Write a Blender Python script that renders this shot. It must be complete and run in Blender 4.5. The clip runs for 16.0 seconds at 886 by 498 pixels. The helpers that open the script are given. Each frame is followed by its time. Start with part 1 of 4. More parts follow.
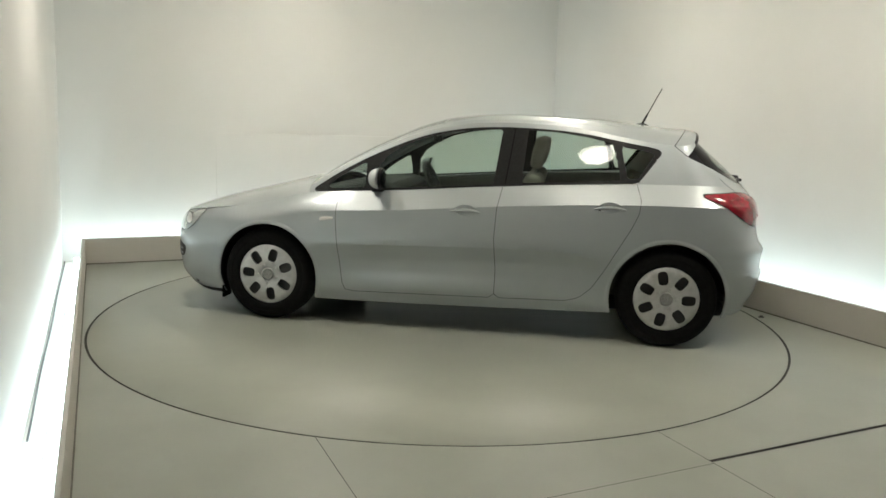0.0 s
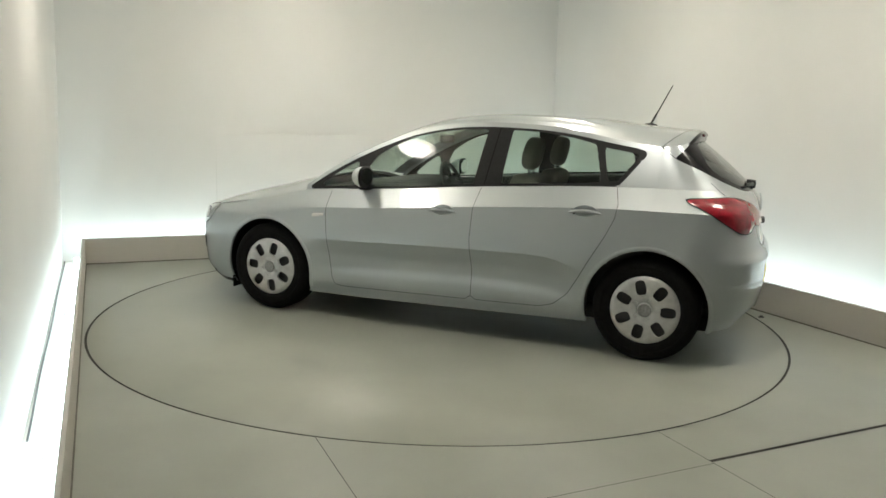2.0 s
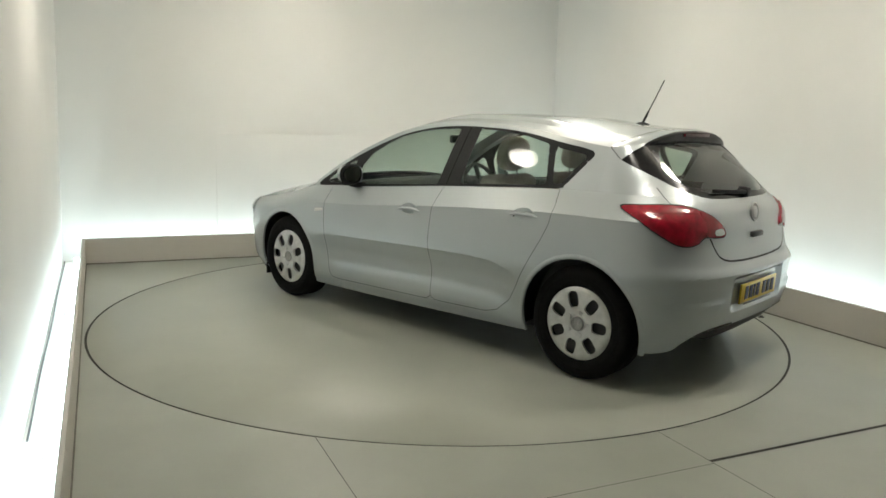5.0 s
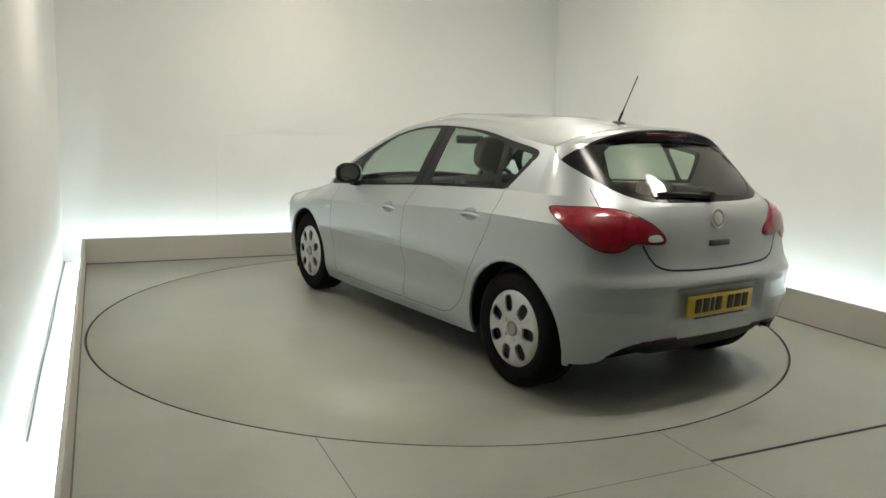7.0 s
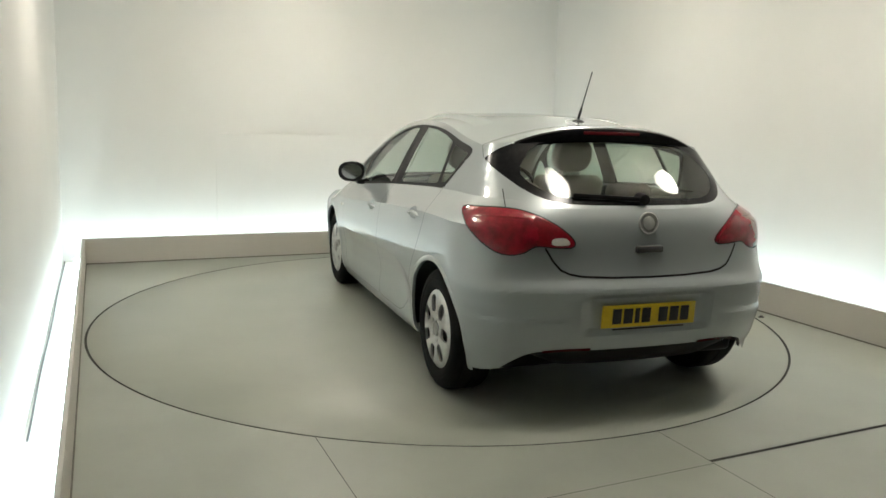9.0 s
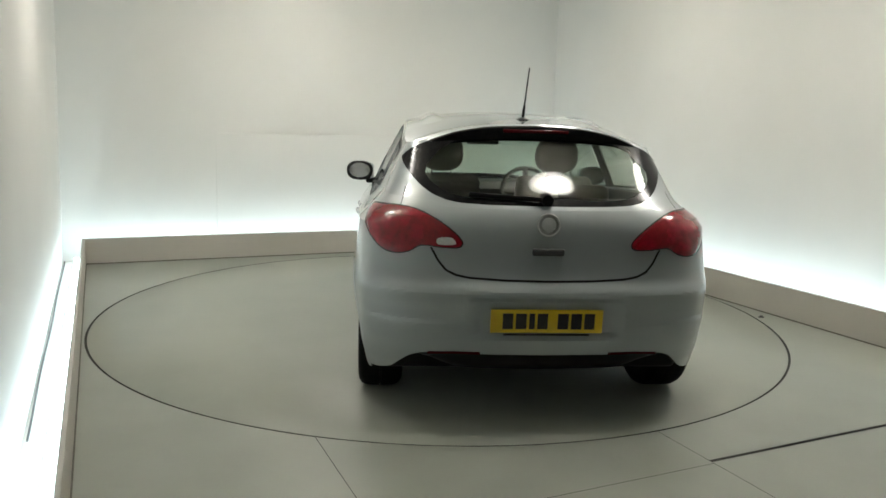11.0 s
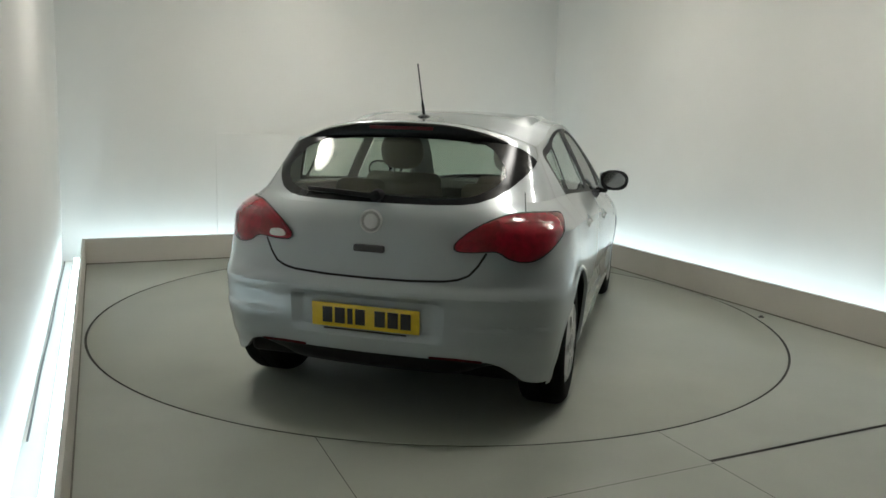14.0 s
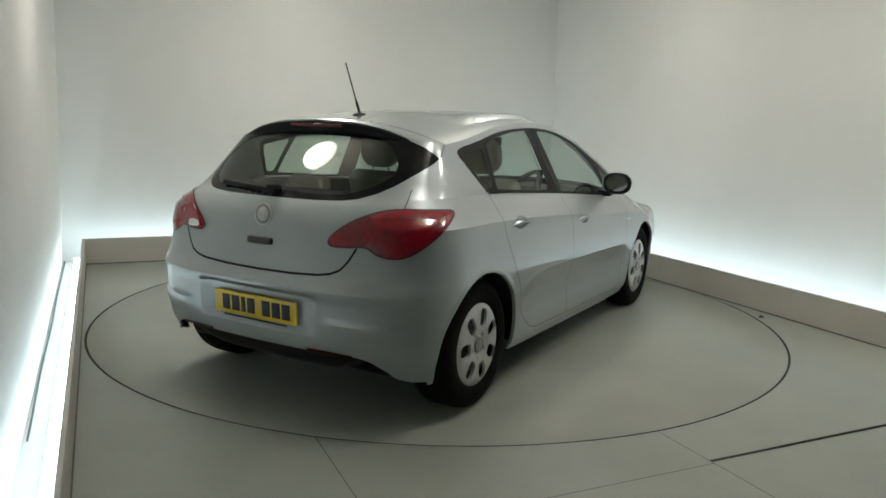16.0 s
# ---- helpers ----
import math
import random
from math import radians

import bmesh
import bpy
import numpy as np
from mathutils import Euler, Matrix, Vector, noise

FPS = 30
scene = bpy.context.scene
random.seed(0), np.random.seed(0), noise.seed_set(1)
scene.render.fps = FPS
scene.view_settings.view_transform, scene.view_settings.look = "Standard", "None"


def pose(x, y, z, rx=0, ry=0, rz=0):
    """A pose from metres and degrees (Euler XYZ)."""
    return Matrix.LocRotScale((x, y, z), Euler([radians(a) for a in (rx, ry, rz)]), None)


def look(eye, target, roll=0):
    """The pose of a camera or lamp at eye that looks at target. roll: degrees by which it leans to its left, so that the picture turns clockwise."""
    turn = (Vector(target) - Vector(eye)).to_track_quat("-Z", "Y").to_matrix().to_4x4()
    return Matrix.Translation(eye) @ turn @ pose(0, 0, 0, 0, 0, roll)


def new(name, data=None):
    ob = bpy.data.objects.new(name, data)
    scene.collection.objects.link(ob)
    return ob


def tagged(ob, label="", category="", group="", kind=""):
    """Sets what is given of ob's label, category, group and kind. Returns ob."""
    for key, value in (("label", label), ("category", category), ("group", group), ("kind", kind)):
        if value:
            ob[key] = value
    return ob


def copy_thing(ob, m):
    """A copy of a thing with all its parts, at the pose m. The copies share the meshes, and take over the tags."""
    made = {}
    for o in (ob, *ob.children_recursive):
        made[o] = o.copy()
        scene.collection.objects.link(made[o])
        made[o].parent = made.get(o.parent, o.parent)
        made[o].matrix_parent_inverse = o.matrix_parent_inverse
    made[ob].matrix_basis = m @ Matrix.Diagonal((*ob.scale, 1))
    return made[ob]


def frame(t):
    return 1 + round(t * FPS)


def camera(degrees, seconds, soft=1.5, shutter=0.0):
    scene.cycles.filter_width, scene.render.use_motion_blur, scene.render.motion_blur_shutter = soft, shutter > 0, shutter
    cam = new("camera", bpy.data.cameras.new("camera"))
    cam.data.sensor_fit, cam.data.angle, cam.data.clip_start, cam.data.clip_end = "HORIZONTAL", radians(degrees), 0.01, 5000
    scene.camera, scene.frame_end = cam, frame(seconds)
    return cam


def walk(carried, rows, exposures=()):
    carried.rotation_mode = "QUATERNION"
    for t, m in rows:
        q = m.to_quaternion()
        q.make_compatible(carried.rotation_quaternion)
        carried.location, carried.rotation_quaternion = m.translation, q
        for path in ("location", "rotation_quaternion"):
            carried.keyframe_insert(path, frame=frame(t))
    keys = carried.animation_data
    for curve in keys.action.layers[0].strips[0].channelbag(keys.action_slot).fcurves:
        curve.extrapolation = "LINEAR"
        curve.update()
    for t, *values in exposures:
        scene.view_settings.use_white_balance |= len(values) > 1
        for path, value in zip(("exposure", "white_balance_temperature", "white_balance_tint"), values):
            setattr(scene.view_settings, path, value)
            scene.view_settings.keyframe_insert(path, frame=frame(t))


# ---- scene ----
import functools

cam = camera(60.9, 16.0, soft=1.6)
EYE = Vector((0.0, -5.51, 1.386))
AIM = EYE + 5.0 * Vector((0.00273, 0.98649, -0.16378))
walk(cam, [(0.0, look(EYE, AIM, 1.70)), (16.0, look(EYE, AIM, 1.70))],
     exposures=[(0.0, 0.0, 6370, 10), (3.5, 0.05, 6370, 10), (7.0, 0.02, 6370, 10), (9.0, 0.15, 6370, 10), (12.5, -0.24, 6040, 10), (16.0, -0.38, 6040, 10)])

# ---- room axes: u along the back kerb, v towards the back wall ----
ROOM = 24.5
UX, UY = math.cos(radians(ROOM)), math.sin(radians(ROOM))


def room(u, v, z=0.0):
    return Vector((u * UX - v * UY, u * UY + v * UX, z))


U_LEFT, U_RIGHT, V_BACK, V_NEAR = -2.43, 2.42, 2.61, -6.6
W_LEFT, W_RIGHT, W_BACK = -2.635, 2.78, 2.92
CEIL = 3.3
DISC = 2.40

# ---- light: flat round lamps under the ceiling and the strips behind the kerb boards ----
world = bpy.data.worlds.new("world")
scene.world = world
world.use_nodes = True
world.node_tree.nodes["Background"].inputs[0].default_value = (0.9, 0.95, 1.0, 1)
world.node_tree.nodes["Background"].inputs[1].default_value = 0.02
LAMPS = [(-0.45, 1.65), (1.45, 0.45), (-1.93, -0.25), (0.07, -2.15), (1.80, -2.05)]
LAMP_SIZE, LAMP_DEPTH = 0.22, 0.06
LAMP_GLOW_STRENGTH = 51.0
STRIP = 20.0


# ---- materials ----
def material(name):
    m = bpy.data.materials.new(name)
    m.use_nodes = True
    nt = m.node_tree
    return m, nt, nt.nodes["Principled BSDF"]


def noisy(name, low, high, scale, rough=(0.5, 0.6), metallic=0.0, bump=0.0, fine=0.0, coat=0.0, spec=0.5, detail=4.0, big=0.0):
    """A surface whose colour runs between two tones at a coarse and a fine scale."""
    m, nt, b = material(name)
    co = nt.nodes.new("ShaderNodeTexCoord")
    n1 = nt.nodes.new("ShaderNodeTexNoise")
    n1.inputs["Scale"].default_value, n1.inputs["Detail"].default_value = scale, detail
    nt.links.new(co.outputs["Object"], n1.inputs["Vector"])
    fac = n1.outputs["Fac"]
    if big:
        n3 = nt.nodes.new("ShaderNodeTexNoise")
        n3.inputs["Scale"].default_value, n3.inputs["Detail"].default_value = big, 3
        nt.links.new(co.outputs["Object"], n3.inputs["Vector"])
        mean = nt.nodes.new("ShaderNodeMix")
        mean.inputs[0].default_value = 0.6
        nt.links.new(fac, mean.inputs[2])
        nt.links.new(n3.outputs["Fac"], mean.inputs[3])
        fac = mean.outputs[0]
    ramp = nt.nodes.new("ShaderNodeValToRGB")
    ramp.color_ramp.elements[0].position, ramp.color_ramp.elements[1].position = 0.3, 0.7
    ramp.color_ramp.elements[0].color, ramp.color_ramp.elements[1].color = (*low, 1), (*high, 1)
    nt.links.new(fac, ramp.inputs[0])
    nt.links.new(ramp.outputs[0], b.inputs["Base Color"])
    rr = nt.nodes.new("ShaderNodeMapRange")
    rr.inputs["To Min"].default_value, rr.inputs["To Max"].default_value = rough
    nt.links.new(fac, rr.inputs["Value"])
    nt.links.new(rr.outputs[0], b.inputs["Roughness"])
    b.inputs["Metallic"].default_value = metallic
    b.inputs["Coat Weight"].default_value = coat
    b.inputs["Coat Roughness"].default_value = 0.02
    b.inputs["Coat IOR"].default_value = 1.6
    b.inputs["Specular IOR Level"].default_value = spec
    if bump:
        n2 = nt.nodes.new("ShaderNodeTexNoise")
        n2.inputs["Scale"].default_value, n2.inputs["Detail"].default_value = fine, 3
        nt.links.new(co.outputs["Object"], n2.inputs["Vector"])
        bp = nt.nodes.new("ShaderNodeBump")
        bp.inputs["Strength"].default_value, bp.inputs["Distance"].default_value = bump, 0.002
        nt.links.new(n2.outputs["Fac"], bp.inputs["Height"])
        nt.links.new(bp.outputs["Normal"], b.inputs["Normal"])
    return m


def glowing(name, color, strength):
    m, nt, b = material(name)
    b.inputs["Base Color"].default_value = (0.8, 0.8, 0.8, 1)
    b.inputs["Emission Color"].default_value = (*color, 1)
    b.inputs["Emission Strength"].default_value = strength
    return m


def glass(name, tint, ior=1.5, skin=1.0):
    """Thin pane: clear body with a mirror-like skin."""
    m, nt, b = material(name)
    nt.nodes.remove(b)
    tr = nt.nodes.new("ShaderNodeBsdfTransparent")
    tr.inputs[0].default_value = (*tint, 1)
    gl = nt.nodes.new("ShaderNodeBsdfGlossy")
    gl.inputs["Roughness"].default_value = 0.02
    lw = nt.nodes.new("ShaderNodeLayerWeight")
    lw.inputs["Blend"].default_value = 0.5
    pw = nt.nodes.new("ShaderNodeMath")
    pw.operation, pw.inputs[1].default_value = "POWER", 4.0
    nt.links.new(lw.outputs["Facing"], pw.inputs[0])
    fr = nt.nodes.new("ShaderNodeMath")
    fr.operation, fr.inputs[1].default_value, fr.inputs[2].default_value = "MULTIPLY_ADD", 0.9, ((ior - 1) / (ior + 1)) ** 2 * skin
    nt.links.new(pw.outputs[0], fr.inputs[0])
    mix = nt.nodes.new("ShaderNodeMixShader")
    nt.links.new(fr.outputs[0], mix.inputs[0])
    nt.links.new(tr.outputs[0], mix.inputs[1])
    nt.links.new(gl.outputs[0], mix.inputs[2])
    nt.links.new(mix.outputs[0], nt.nodes["Material Output"].inputs[0])
    return m


def opal(name, color, strength, radius):
    """A lit opal cover, brightest over its bulb and dimmer towards the rim."""
    m = glowing(name, color, strength)
    nt = m.node_tree
    co = nt.nodes.new("ShaderNodeTexCoord")
    ln = nt.nodes.new("ShaderNodeVectorMath")
    ln.operation = "LENGTH"
    mr = nt.nodes.new("ShaderNodeMapRange")
    mr.interpolation_type = "SMOOTHSTEP"
    mr.inputs["From Min"].default_value, mr.inputs["From Max"].default_value = 0.25 * radius, radius
    mr.inputs["To Min"].default_value, mr.inputs["To Max"].default_value = strength * 1.6, strength * 0.3
    nt.links.new(co.outputs["Object"], ln.inputs[0])
    nt.links.new(ln.outputs["Value"], mr.inputs["Value"])
    nt.links.new(mr.outputs[0], nt.nodes["Principled BSDF"].inputs["Emission Strength"])
    return m


WALL = noisy("wall_paint", (0.635, 0.632, 0.61), (0.705, 0.702, 0.68), 1.4, (0.75, 0.9), bump=0.15, fine=60, big=0.5)
FLOOR = noisy("floor_paint", (0.25, 0.263, 0.226), (0.315, 0.33, 0.287), 3.0, (0.33, 0.45), bump=0.08, fine=90, big=0.8, spec=0.5)
DISC_PAINT = noisy("turntable_paint", (0.258, 0.271, 0.230), (0.322, 0.336, 0.290), 2.6, (0.33, 0.45), bump=0.08, fine=90, big=0.7, spec=0.5)
BOARD = noisy("board_paint", (0.42, 0.40, 0.36), (0.49, 0.47, 0.42), 2.2, (0.5, 0.65), bump=0.1, fine=70, big=0.6)
SEAM = noisy("seam_dark", (0.02, 0.02, 0.018), (0.035, 0.034, 0.03), 20, (0.7, 0.9))
# dark tone for the unseen wall that dims what faces the camera
DIMMING_WALL = noisy("dimming_wall_dark", (0.07, 0.07, 0.068), (0.10, 0.10, 0.096), 1.6, (0.7, 0.85), bump=0.1, fine=50, big=0.5)
CEILING = noisy("ceiling_paint", (0.70, 0.68, 0.60), (0.77, 0.75, 0.66), 1.5, (0.8, 0.9), big=0.4)
WHITE_METAL = noisy("white_metal", (0.68, 0.70, 0.69), (0.76, 0.78, 0.77), 8, (0.4, 0.5))
# dark tone of the strips that paint contact shade below the boards
FOOT_SHADE = noisy("sealant", (0.09, 0.085, 0.07), (0.16, 0.15, 0.125), 9, (0.6, 0.8), big=2.0)
STEEL = noisy("dark_steel", (0.05, 0.05, 0.05), (0.08, 0.08, 0.08), 12, (0.5, 0.6))
STRIP_GLOW = glowing("strip_glow", (0.78, 0.965, 1.0), STRIP)
LAMP_GLOW = opal("lamp_glow", (1.0, 0.93, 0.81), LAMP_GLOW_STRENGTH, LAMP_SIZE)
PAINT = noisy("silver_paint", (0.352, 0.385, 0.400), (0.382, 0.415, 0.430), 900, (0.34, 0.40), metallic=0.36, coat=1.0, detail=1.0)
BLACK_TRIM = noisy("black_trim", (0.006, 0.006, 0.0065), (0.011, 0.011, 0.0115), 60, (0.45, 0.6), spec=0.2)
GLOSS_BLACK = noisy("gloss_black", (0.007, 0.007, 0.008), (0.011, 0.011, 0.012), 40, (0.10, 0.18), spec=0.14)
RUBBER = noisy("rubber", (0.005, 0.005, 0.005), (0.009, 0.0088, 0.0085), 30, (0.75, 0.9), bump=0.3, fine=160, spec=0.12)
COVER = noisy("wheel_cover_silver", (0.48, 0.485, 0.48), (0.58, 0.585, 0.58), 25, (0.32, 0.45), metallic=0.45, coat=0.3)
CAP = noisy("cap_grey", (0.26, 0.26, 0.255), (0.36, 0.36, 0.35), 60, (0.35, 0.5), metallic=0.4)
CHROME = noisy("chrome", (0.75, 0.75, 0.75), (0.82, 0.82, 0.82), 15, (0.08, 0.14), metallic=1.0)
PLATE_YELLOW = noisy("plate_yellow", (0.72, 0.50, 0.015), (0.80, 0.57, 0.02), 30, (0.3, 0.4), coat=0.4)
INK = noisy("plate_ink", (0.015, 0.012, 0.01), (0.025, 0.02, 0.015), 40, (0.4, 0.5))
CLOTH = noisy("seat_cloth", (0.22, 0.205, 0.175), (0.28, 0.262, 0.225), 60, (0.85, 0.95), bump=0.08, fine=120)
PLASTIC = noisy("cabin_plastic", (0.02, 0.021, 0.022), (0.035, 0.036, 0.037), 50, (0.6, 0.75), bump=0.2, fine=200)
HEADLINE = noisy("headlining", (0.45, 0.44, 0.41), (0.52, 0.51, 0.47), 40, (0.9, 0.95))
PANE = glass("window_pane", (0.70, 0.78, 0.73))
REAR_PANE = glass("rear_pane", (0.52, 0.59, 0.52), 1.5, 0.95)
LENS_RED = noisy("lamp_red", (0.18, 0.004, 0.012), (0.33, 0.007, 0.022), 26, (0.08, 0.16), coat=0.5, bump=0.35, fine=48, spec=0.3)
LENS_DARK = noisy("lamp_dark_red", (0.05, 0.003, 0.006), (0.08, 0.004, 0.008), 60, (0.15, 0.25))
LENS_MID = noisy("lamp_mid_red", (0.17, 0.004, 0.010), (0.25, 0.005, 0.014), 50, (0.12, 0.2), coat=0.4)
LENS_CLEAR = noisy("lamp_clear", (0.55, 0.54, 0.52), (0.75, 0.74, 0.72), 90, (0.1, 0.2), coat=1.0)
HEAD_LENS = noisy("headlamp_lens", (0.5, 0.52, 0.53), (0.75, 0.77, 0.78), 30, (0.05, 0.15), metallic=0.6, coat=1.0)


# ---- mesh helpers ----
def part(name, bm, mat, parent=None, label="", smooth=True, crease=38):
    """One bmesh as one mesh object under a thing or a part."""
    me = bpy.data.meshes.new(name)
    bmesh.ops.recalc_face_normals(bm, faces=bm.faces)
    bm.to_mesh(me)
    bm.free()
    me.materials.append(mat)
    if smooth:
        for f in me.polygons:
            f.use_smooth = True
        me.set_sharp_from_angle(angle=radians(crease))
    ob = new(name, me)
    if parent is not None:
        ob.parent = parent
    if label:
        ob["label"] = label
    return ob


def box(bm, x0, x1, y0, y1, z0, z1, bevel=0.0, m=None, seg=2):
    r = bmesh.ops.create_cube(bm, size=1.0)
    bmesh.ops.scale(bm, vec=(x1 - x0, y1 - y0, z1 - z0), verts=r["verts"])
    bmesh.ops.translate(bm, vec=((x0 + x1) / 2, (y0 + y1) / 2, (z0 + z1) / 2), verts=r["verts"])
    vs = r["verts"]
    if bevel:
        es = list({e for v in vs for e in v.link_edges})
        out = bmesh.ops.bevel(bm, geom=es, offset=bevel, segments=seg, affect="EDGES", profile=0.5)
        vs = list({v for f in out["faces"] for v in f.verts} | {v for v in vs if v.is_valid})
    if m is not None:
        bmesh.ops.transform(bm, matrix=m, verts=vs)
    return vs


def grid_mesh(bm, rows, close=False):
    """Quads over a rectangular table of points."""
    vs = [[bm.verts.new(p) for p in row] for row in rows]
    n = len(vs[0])
    for i in range(len(vs) - 1):
        for j in range(n if close else n - 1):
            k = (j + 1) % n
            try:
                bm.faces.new((vs[i][j], vs[i][k], vs[i + 1][k], vs[i + 1][j]))
            except ValueError:
                pass
    return vs


def lathe(bm, profile, n=48, axis="Y"):
    """Turns (radius, height) points round an axis."""
    rows = []
    for r, h in profile:
        row = []
        for k in range(n):
            a = 2 * math.pi * k / n
            row.append((r * math.cos(a), h, r * math.sin(a)) if axis == "Y" else (r * math.cos(a), r * math.sin(a), h))
        rows.append(row)
    return grid_mesh(bm, rows, close=True)


def slab_uv(bm, u0, u1, v0, v1, z0, z1, lean_u=0.0, lean_v=0.0):
    lo = [bm.verts.new(room(a, b, z0)) for a, b in ((u0, v0), (u1, v0), (u1, v1), (u0, v1))]
    hi = [bm.verts.new(room(a + lean_u, b + lean_v, z1)) for a, b in ((u0, v0), (u1, v0), (u1, v1), (u0, v1))]
    bm.faces.new(lo[::-1])
    bm.faces.new(hi)
    for i in range(4):
        bm.faces.new((lo[i], lo[(i + 1) % 4], hi[(i + 1) % 4], hi[i]))


def setting(name, bm, mat, label, category, smooth=False):
    return tagged(part(name, bm, mat, None, "", smooth), label, category, kind="structure")


# ---- the studio ----
def build_room():
    bm = bmesh.new()
    slab_uv(bm, W_LEFT - 0.15, W_LEFT, -7.2, W_BACK + 0.15, -0.1, CEIL, lean_u=0.055)
    setting("wall_left", bm, WALL, "plain off-white painted studio wall lit from below", "wall")
    bm = bmesh.new()
    slab_uv(bm, W_LEFT, W_RIGHT, W_BACK, W_BACK + 0.15, -0.1, CEIL)
    setting("wall_back", bm, WALL, "plain off-white painted studio wall with a bright foot", "wall")
    bm = bmesh.new()
    slab_uv(bm, W_RIGHT, W_RIGHT + 0.15, -7.2, W_BACK + 0.15, -0.1, CEIL)
    setting("wall_right", bm, WALL, "plain off-white painted studio wall lit from below", "wall")
    # unseen wall, added dark so that little light comes from behind the camera
    bm = bmesh.new()
    slab_uv(bm, W_LEFT, W_RIGHT, -7.2, -7.05, -0.1, CEIL)
    setting("dimming_wall", bm, DIMMING_WALL, "unseen dark grey wall added behind the camera to keep the near side dim", "wall")
    bm = bmesh.new()
    slab_uv(bm, W_LEFT - 0.15, W_RIGHT + 0.15, -7.2, W_BACK + 0.15, CEIL, CEIL + 0.15)
    setting("ceiling", bm, CEILING, "plain pale grey studio ceiling", "ceiling")
    # sub-floor under everything, seen between the boards and the walls
    bm = bmesh.new()
    slab_uv(bm, W_LEFT, W_RIGHT, -7.05, W_BACK, -0.2, -0.02)
    setting("floor_base", bm, WALL, "white painted gutter floor behind the boards", "floor")


def floor_panel(u0, u1, v0, v1):
    """A painted floor board, cut round the turntable where it reaches under it."""
    g = 0.0016
    u0, u1, v0, v1 = u0 + g, u1 - g, v0 + g, v1 - g
    bm = bmesh.new()
    n, m = max(2, int((u1 - u0) / 0.03)), max(2, int((v1 - v0) / 0.03))
    rad = DISC + 0.010
    pts = {}
    for i in range(n + 1):
        for j in range(m + 1):
            a, b = u0 + (u1 - u0) * i / n, v0 + (v1 - v0) * j / m
            d = math.hypot(a, b)
            inner = u0 < a < u1 and v0 < b < v1
            if abs(d - rad) < 0.0225 and inner:
                a, b = a * rad / d, b * rad / d
            elif abs(d - rad) < 0.0225:
                if a in (u0, u1) and abs(a) < rad:
                    b = math.copysign(math.sqrt(rad * rad - a * a), b)
                elif abs(b) < rad:
                    a = math.copysign(math.sqrt(rad * rad - b * b), a)
            pts[i, j] = (a, b)
    made = {}
    for i in range(n):
        for j in range(m):
            q = [(i, j), (i + 1, j), (i + 1, j + 1), (i, j + 1)]
            ca, cb = sum(pts[k][0] for k in q) / 4, sum(pts[k][1] for k in q) / 4
            if math.hypot(ca, cb) < rad - 0.002:
                continue
            for k in q:
                if k not in made:
                    made[k] = bm.verts.new(room(*pts[k], 0.0))
            bm.faces.new([made[k] for k in q])
    return bm


def build_floor():
    base = new("floor")
    tagged(base, "grey-green painted studio floor laid in large boards", "floor", kind="structure")
    for u0, u1, v0, v1 in ((U_LEFT, U_RIGHT, 0.0, V_BACK), (U_LEFT, -1.46, V_NEAR, 0.0), (-1.46, 0.04, -2.77, 0.0), (0.04, U_RIGHT, -2.74, 0.0),
                           (-1.46, 0.04, V_NEAR, -2.77), (0.04, U_RIGHT, V_NEAR, -2.756)):
        part("floor_board", floor_panel(u0, u1, v0, v1), FLOOR, base, "", False)
    # slim slips where the turntable almost touches the boards
    for edge in (U_LEFT, U_RIGHT):
        rad = DISC + 0.010
        bm = bmesh.new()
        sg = 1 if edge > 0 else -1
        rows = []
        for k in range(41):
            v = -0.5 + k / 40
            rows.append([room(sg * math.sqrt(rad * rad - v * v), v, -0.002), room(edge - sg * 0.001, v, -0.002)])
        grid_mesh(bm, rows)
        part("floor_slip", bm, FLOOR, base, "", False)
    bm = bmesh.new()
    slab_uv(bm, U_LEFT, U_RIGHT, V_NEAR, V_BACK, -0.019, -0.007)
    part("joint_bed", bm, SEAM, base, "", False)


def build_turntable():
    ob = new("turntable")
    tagged(ob, "flush round turntable painted grey-green like the floor", "turntable")
    bm = bmesh.new()
    n = 160

    def rings(*pairs):
        return [[(r * math.cos(2 * math.pi * k / n), r * math.sin(2 * math.pi * k / n), z) for k in range(n)] for r, z in pairs]
    vs = grid_mesh(bm, rings((DISC - 0.004, -0.005), (DISC - 0.004, -0.0015), (DISC - 0.006, 0.0), (DISC * 0.6, 0.0), (0.05, 0.0)), close=True)
    bm.faces.new(vs[-1])
    part("deck", bm, DISC_PAINT, ob, "grey-green painted deck")
    bm = bmesh.new()
    grid_mesh(bm, rings((DISC - 0.0045, -0.006), (DISC - 0.0045, -0.003), (DISC, -0.003), (DISC, -0.006)), close=True)
    part("rim", bm, SEAM, ob, "dark steel rim")
    return ob


